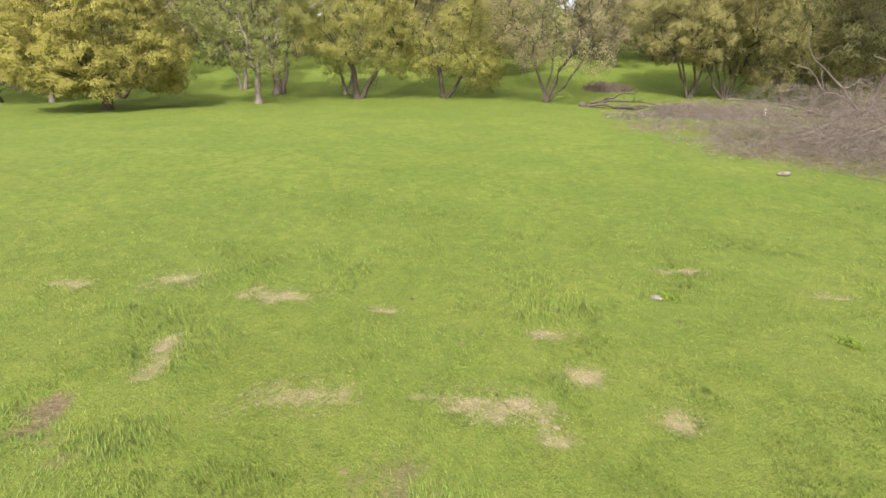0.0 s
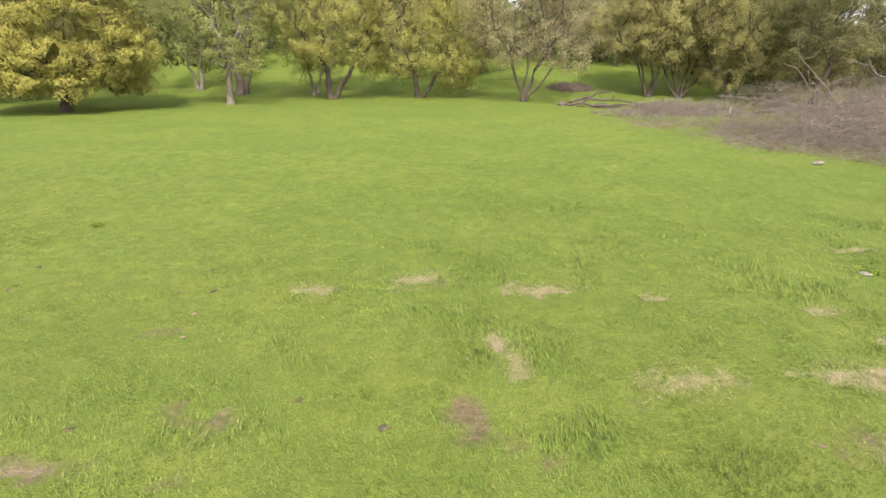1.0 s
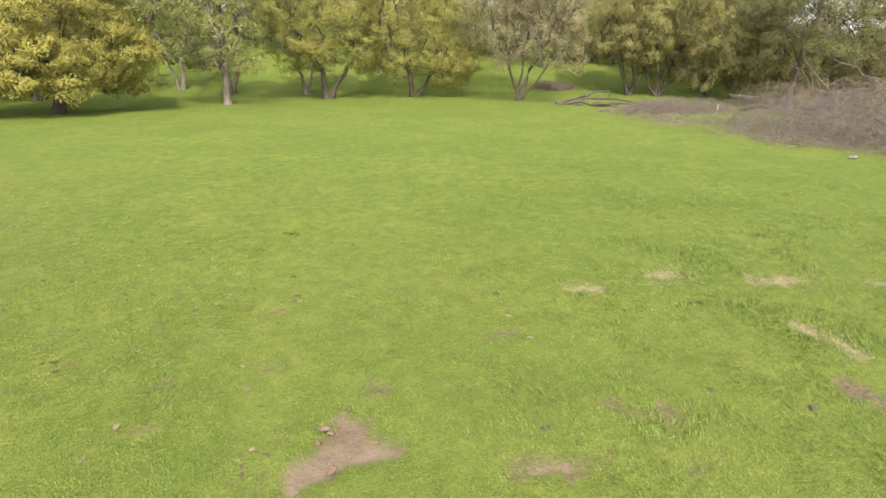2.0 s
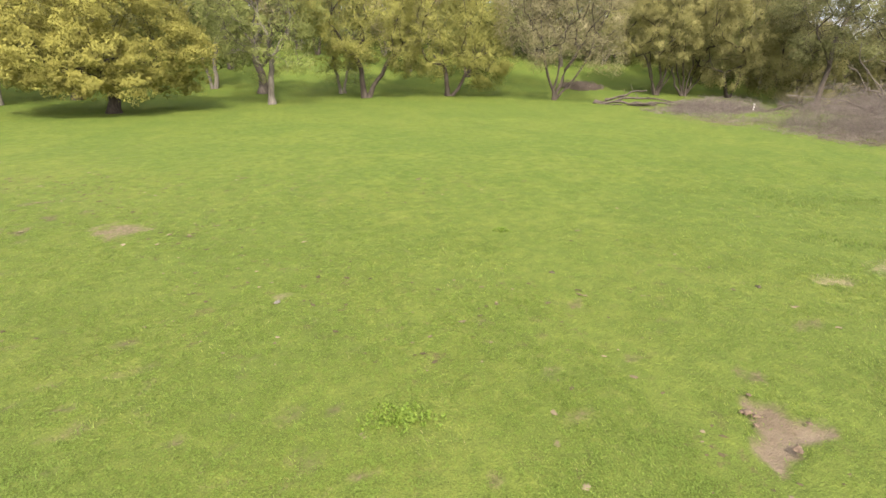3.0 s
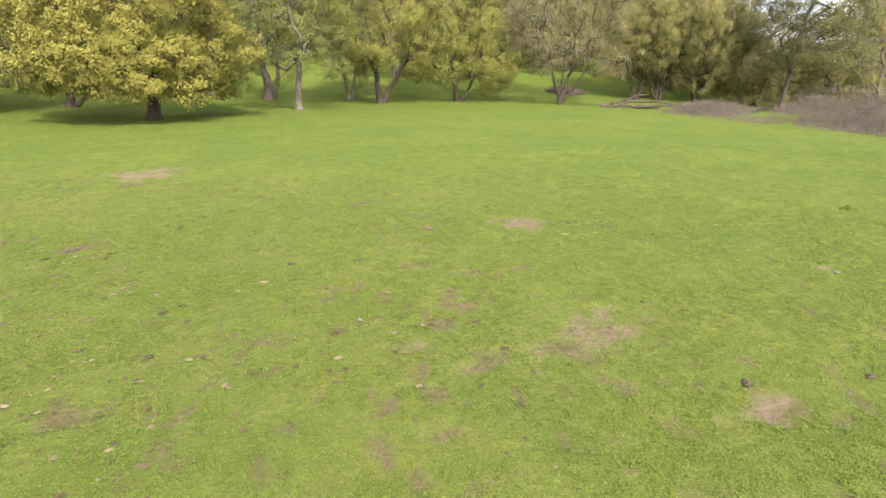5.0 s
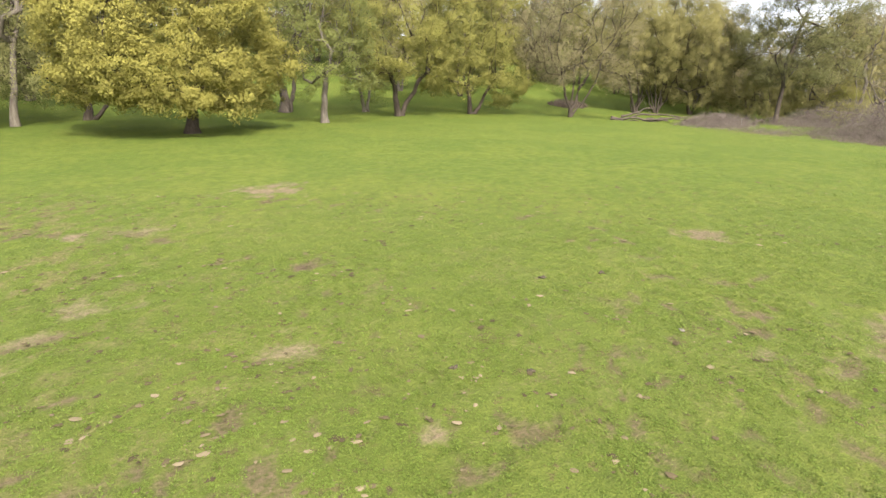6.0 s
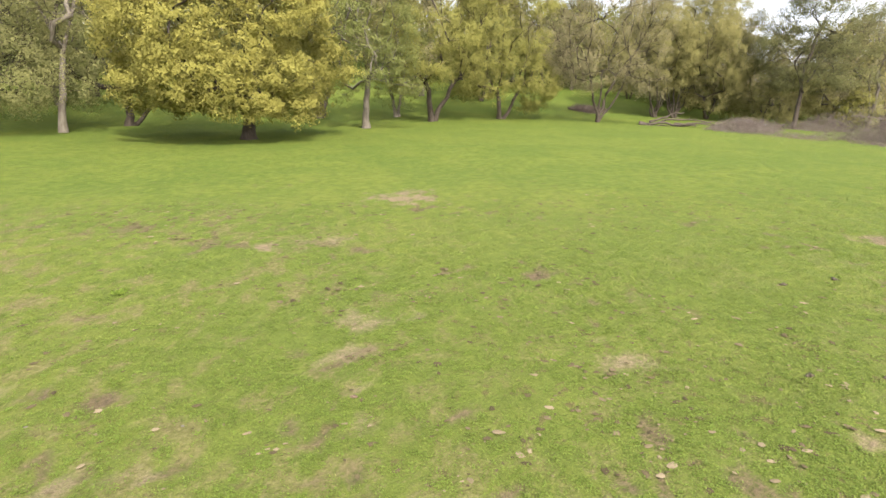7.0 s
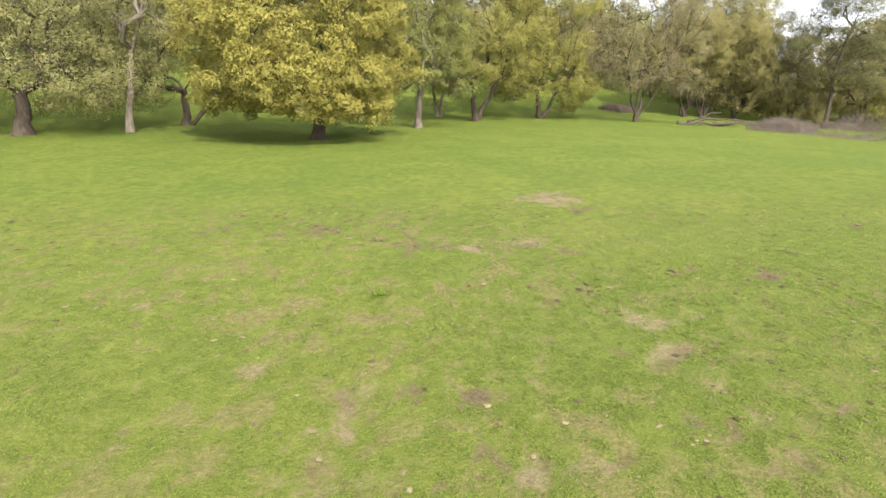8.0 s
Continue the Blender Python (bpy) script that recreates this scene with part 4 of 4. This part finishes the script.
def twig_heap(name, seed, spots, count, material, label, length=1.3, thick=0.011):
    """A heap of crossing dry twigs. spots: x, y, radius, height."""
    r = np.random.default_rng(seed)
    pieces = []
    weight = np.array([s[2] ** 2 * s[3] for s in spots])
    which = r.choice(len(spots), count, p=weight / weight.sum())
    for k in which:
        cx, cy, rad, high = spots[k]
        a, d = r.uniform(0, 2 * np.pi), rad * r.random() ** 0.6
        x, y = cx + d * math.cos(a), cy + d * math.sin(a)
        z = height(x, y) + high * (1 - (d / rad) ** 2) ** 0.7 * r.random() ** 1.1
        o = r.normal(0, 1, 3) * np.array([1, 1, 0.55]) + np.array([0, 0, 0.25])
        o *= length * r.uniform(0.4, 1.3) / np.linalg.norm(o)
        p0, p1 = np.array([x, y, z]) - o / 2, np.array([x, y, z]) + o / 2
        p0[2], p1[2] = max(p0[2], float(height(p0[0], p0[1])) - 0.02), max(p1[2], float(height(p1[0], p1[1])) + 0.01)
        t = thick * r.uniform(0.5, 1.7)
        pieces.append(tube(bent(r, p0, p1, 2, 0.55), [t, t * 0.8, t * 0.3], 3))
    return tagged(new(name, mesh_of(name, *joined(pieces), material)), label, "brushwood", kind="stuff")


twig_heap("brushwood", 201, [(22.82, 28.39, 8.5, 3.9), (21.44, 28.58, 5, 2.5), (29.19, 30.06, 8, 4.4), (20.37, 33.26, 5.2, 3.4), (20.2, 26.01, 3.8, 1.7)], 23000, TWIG, "large heap of dry grey-brown brushwood", 0.95, 0.0058)
twig_heap("brushwood", 202, [(14.92, 43.46, 3.0, 0.5), (18.71, 45.3, 3.2, 1.2), (21.53, 46.97, 3.4, 1.3), (25.76, 48.02, 2.8, 1.3), (13.63, 36.27, 2.5, 0.18), (16.45, 39.11, 3.0, 0.25), (14.41, 30.45, 2.3, 0.22), (14.52, 26.61, 2.0, 0.4)], 5200, TWIG, "low litter of dry grey twigs on bare soil", 0.9, 0.009)
twig_heap("brushwood", 203, [(18.61, 68.82, 2.3, 0.65), (20.49, 69.06, 1.8, 0.55)], 1100, DARK_TWIG, "dark rotting brush heap on the grass slope", 1.1, 0.025)
twig_heap("brushwood", 204, [(42.38, 48.96, 3.0, 2.2), (36.45, 48.68, 3.0, 1.0)], 1200, TWIG, "thicket of bare grey twigs", 1.3, 0.014)


def fallen_tree(seed, lines, label, bark=DEADWOOD, reach=1.0, crook=0.28):
    """Dead limbs lying on the ground. lines: start, end, radius, arch, side shoots."""
    r = np.random.default_rng(seed)
    first = lines[0][0]
    base = new("fallen_tree")
    base.location = (first[0], first[1], land(first[0], first[1]))
    for k, (a, b, radius, arch, shoots) in enumerate(lines):
        a, b = np.array(a, float), np.array(b, float)
        a[2] += float(height(a[0], a[1])) - base.location.z
        b[2] += float(height(b[0], b[1])) - base.location.z
        a[:2] -= np.array(first[:2])
        b[:2] -= np.array(first[:2])
        line = bent(r, a, b, 8, crook, arch)
        rad = radius * np.linspace(1, 0.35, 9) * r.uniform(0.85, 1.15, 9)
        limb = part("trunk" if k == 0 else "limb", mesh_of("limb", *tube(line, rad, 8), bark, True), base)
        for _ in range(shoots):
            s = r.integers(2, 9)
            o = r.normal(0, 1, 3) * np.array([1, 1, 0.7]) + np.array([0, 0, 0.5])
            o *= reach * r.uniform(0.8, 2.2) / np.linalg.norm(o)
            side = bent(r, line[s], line[s] + o, 4, 0.35)
            part("branch", mesh_of("branch", *tube(side, rad[s] * np.array([0.6, 0.5, 0.4, 0.25, 0.1]), 5), bark, True), limb)
            for _ in range(2):
                o2 = r.normal(0, 0.4, 3) + o * 0.4
                part("branch", mesh_of("branch", *tube(bent(r, side[3], side[3] + o2, 3, 0.3), rad[s] * np.array([0.25, 0.2, 0.14, 0.06]), 3), bark), limb)
    return tagged(base, label, "fallen tree")


fallen_tree(211, [((12.59, 53.67, 0.2), (17.45, 49.98, 0.3), 0.27, 0.0, 1), ((14.15, 52.12, 0.35), (19.58, 48.81, 0.25), 0.13, 0.05, 3), ((13.36, 52.89, 0.4), (17.2, 51.48, 1.5), 0.14, 0.0, 1),
                  ((12.79, 53.1, 0.15), (16.9, 49.43, 0.15), 0.14, 0.0, 1), ((12.4, 53.49, 0.1), (14.37, 51.18, 0.1), 0.12, 0.0, 1), ((15.04, 51.17, 0.15), (19.21, 48.24, 0.2), 0.11, 0.0, 2), ((15.89, 51.53, 0.3), (20.11, 49.44, 0.7), 0.13, 0.03, 2)], "weathered grey fallen trunk with broken branches on grass", LOG_BARK, 0.5, 0.18)
fallen_tree(212, [((27.14, 48.93, 0.2), (35.02, 50.14, 0.25), 0.24, 0.0, 3), ((29.5, 47.92, 0.2), (33.64, 49.22, 0.5), 0.12, 0.04, 3)], "dark fallen log under the oaks", BARK_DARK, 0.4)
fallen_tree(213, [((28.25, 32.07, 1.6), (16.73, 34.23, 2.2), 0.085, 0.04, 9), ((23.97, 32.17, 1.8), (19.24, 32.2, 4.4), 0.06, 0.05, 4), ((23.39, 32.17, 2.2), (20.02, 32.15, 5.9), 0.055, -0.05, 4),
                  ((30.05, 30.01, 1.4), (20.89, 26.93, 2.0), 0.08, 0.03, 8), ((31.89, 31.9, 1.6), (26.19, 35.41, 5.0), 0.075, 0.05, 7)], "bleached fallen oak with bare limbs rising from brushwood")
fallen_tree(214, [((28.8, 28, 0.8), (19.82, 27.45, 0.9), 0.10, 0.08, 7), ((29.8, 30, 1.2), (21.28, 25.55, 1.2), 0.08, 0.08, 7), ((22.65, 24.67, 0.1), (19.97, 26.43, 1.6), 0.06, 0.1, 5)], "tangle of dead grey branches at the edge of the brushwood")

# ---- small things in the grass ----


def dirt(count):
    """Crumbs and scuffs of brown earth, kicked up through the short turf."""
    x = rng.uniform(-54, 8, count * 6)
    d = 2.3 + 17 * rng.random(count * 6) ** 1.3
    y = path_y(x) + d
    field = np.clip((fbm(x * 0.4, y * 0.4, 101) - 0.36) * 3, 0, 1) * np.clip((fbm(x * 2.2, y * 2.2, 105) - 0.4) * 4, 0.05, 1) * np.clip((-6 - x) / 12, 0.06, 1) * (1 + 1.3 * np.exp(-((x + 32) / 4.5) ** 2))
    pick = np.nonzero(rng.random(len(x)) < field * 0.55)[0][:count]
    x, y, d = x[pick], y[pick], d[pick]
    m = len(x)
    s = (0.02 + 0.05 * rng.random(m) ** 2.5) * (np.maximum(d, 5) / 5) ** 0.35
    turn = rng.uniform(0, 2 * np.pi, m)
    ang = np.arange(7) * 2 * np.pi / 7
    rad = s[:, None] * rng.uniform(0.55, 1.25, (m, 7))
    px, py = rad * np.cos(ang), 0.65 * rad * np.sin(ang)
    z = height(x, y) + relief(x, y)
    ring = np.stack([x[:, None] + px * np.cos(turn)[:, None] - py * np.sin(turn)[:, None], y[:, None] + px * np.sin(turn)[:, None] + py * np.cos(turn)[:, None], np.repeat(z[:, None] + 0.004, 7, 1)], 2)
    top = np.stack([x, y, z + 0.008 + 0.12 * s], 1)[:, None]
    v = np.concatenate([ring, top], 1).reshape(-1, 3)
    k = np.arange(7)
    f = np.stack([k, (k + 1) % 7, np.full(7, 7)], 1)[None] + 8 * np.arange(m)[:, None, None]
    tagged(new("dirt", mesh_of("dirt", v, f.reshape(-1, 3), DIRT, True)), "scattered crumbs of brown trodden earth in short turf", "dirt", kind="stuff")


dirt(4200)


def lump(name, seed, x, y, sx, sy, sz, material, label, category, rough=0.25, sink=0.3):
    r = np.random.default_rng(seed)
    bm = bmesh.new()
    bmesh.ops.create_icosphere(bm, subdivisions=3, radius=1)
    ph = r.uniform(0, 6, 6)
    for v in bm.verts:
        c = v.co
        k = 1 + rough * (math.sin(3 * c.x + ph[0]) * math.sin(4 * c.y + ph[1]) + 0.6 * math.sin(7 * c.x + 5 * c.z + ph[2]) * math.sin(6 * c.y + ph[3]))
        v.co = Vector((c.x * sx * k, c.y * sy * k, (c.z if c.z > 0 else c.z * 0.4) * sz * k))
    me = bpy.data.meshes.new(name)
    for f in bm.faces:
        f.smooth = True
    bm.to_mesh(me)
    bm.free()
    me.materials.append(material)
    ob = new(name, me)
    ob.matrix_world = pose(x, y, land(x, y) + sz * (0.4 - sink), 0, 0, r.uniform(0, 360))
    return tagged(ob, label, category)


DUNG_AT = [(-9.4, 6.04), (-5.86, 5.73), (-8.78, 9.67), (-12.39, 11.09), (-25.54, 14.79), (-20.86, 8.54), (-20.64, 8.31), (-22.41, 9.03), (-26.7, 15.11), (-29.75, 13.01), (-28.91, 12.48)]
for k, (x, y) in enumerate(DUNG_AT):
    s = 0.05 + 0.03 * ((k * 37) % 10) / 10
    tagged(lump("dung_pat", 300 + k, x, y, s, s * 0.75, 0.024, DUNG, "dark dried dung pat on the grass", "dung", 0.5), group="dung pats")
for k, (x, y, s) in enumerate([(4.37, 9.83, 0.13), (-26.18, 12.4, 0.055), (-17.6, 10.89, 0.07), (-42.3, 18.6, 0.028), (-38.8, 17.13, 0.026), (-41.46, 16.72, 0.024), (-40.09, 17.74, 0.022), (-37.14, 16.1, 0.024)]):
    tagged(lump("stone", 340 + k, x, y, s, s * 0.7, s * 0.35, STONE, "small pale stone lying in the grass", "stone", 0.2), group="stones")


for k, (x, y, s) in enumerate([(-11.93, 6.56, 0.085), (-11.86, 6.47, 0.05), (-11.88, 5.86, 0.075), (-12.0, 6.32, 0.045), (-11.35, 6.2, 0.035), (-11.62, 6.85, 0.04), (-21.18, 7.16, 0.045), (-35.2, 15.58, 0.05)]):
    tagged(lump("dirt_clod", 420 + k, x, y, s, s * 0.7, s * 0.42, MUD, "brown clod of trodden earth on bare soil", "clod", 0.3), group="clods")


def weed(seed, x, y, rad, n):
    """A low clump of broad leaves."""
    r = np.random.default_rng(seed)
    a = r.uniform(0, 2 * np.pi, n)
    rad = rad * (0.65 + 0.25 * np.sin(2 * a + seed) + 0.2 * np.sin(5 * a + 2 * seed))
    d = rad * r.random(n) ** 0.75
    c = np.stack([d * np.cos(a), d * np.sin(a), 0.03 + 0.09 * r.random(n) * (1 - d / rad * 0.7)], 1)
    v, f = leaf_cards(r, c, np.full(n, 0.03), 5, 0.019, 0.6, 0.3)
    ob = new("weed_clump")
    ob.location = (x, y, land(x, y) - 0.01)
    tagged(part("leaves", mesh_of("leaves", v, f, WEED), ob), kind="stuff")
    return tagged(ob, "dark green clump of broad-leaved weeds", "weed", "weed clumps")


for k, (x, y, rad, n) in enumerate([(-16.1, 7.4, 0.55, 230), (-12.47, 13.68, 0.25, 60), (4.57, 9.83, 0.3, 110), (7.12, 8.39, 0.3, 90), (-37.9, 21.11, 0.22, 70)]):
    weed(360 + k, x, y, rad, n)


def short_log():
    """A broken length of pale log."""
    r = np.random.default_rng(380)
    ob = new("log", mesh_of("log", *tube(bent(r, (-0.3, 0, 0.08), (0.3, 0.04, 0.09), 5, 0.08), [0.02, 0.10, 0.11, 0.10, 0.10, 0.02], 10), BARK_GREY, True))
    ob.location = (13.96, 22.16, land(13.96, 22.16))
    return tagged(ob, "short broken dark grey log in the grass", "log")


short_log()


def marker_post():
    """A small white post."""
    bm = bmesh.new()
    bmesh.ops.create_cube(bm, size=1, matrix=Matrix.Diagonal((0.14, 0.11, 0.72, 1)))
    for v in bm.verts:
        if v.co.z > 0:
            v.co.x *= 0.85
            v.co.z += 0.06 * (1 if v.co.y > 0 else 0)
    bmesh.ops.bevel(bm, geom=bm.edges[:], offset=0.015, segments=2, affect="EDGES")
    me = bpy.data.meshes.new("marker_post")
    bm.to_mesh(me)
    bm.free()
    me.materials.append(WHITE_PAINT)
    ob = new("marker_post", me)
    ob.matrix_world = pose(27.03, 47.7, land(27.03, 47.7) + 0.32, 0, 6, 20)
    return tagged(ob, "short white marker post by the brushwood", "post")


marker_post()
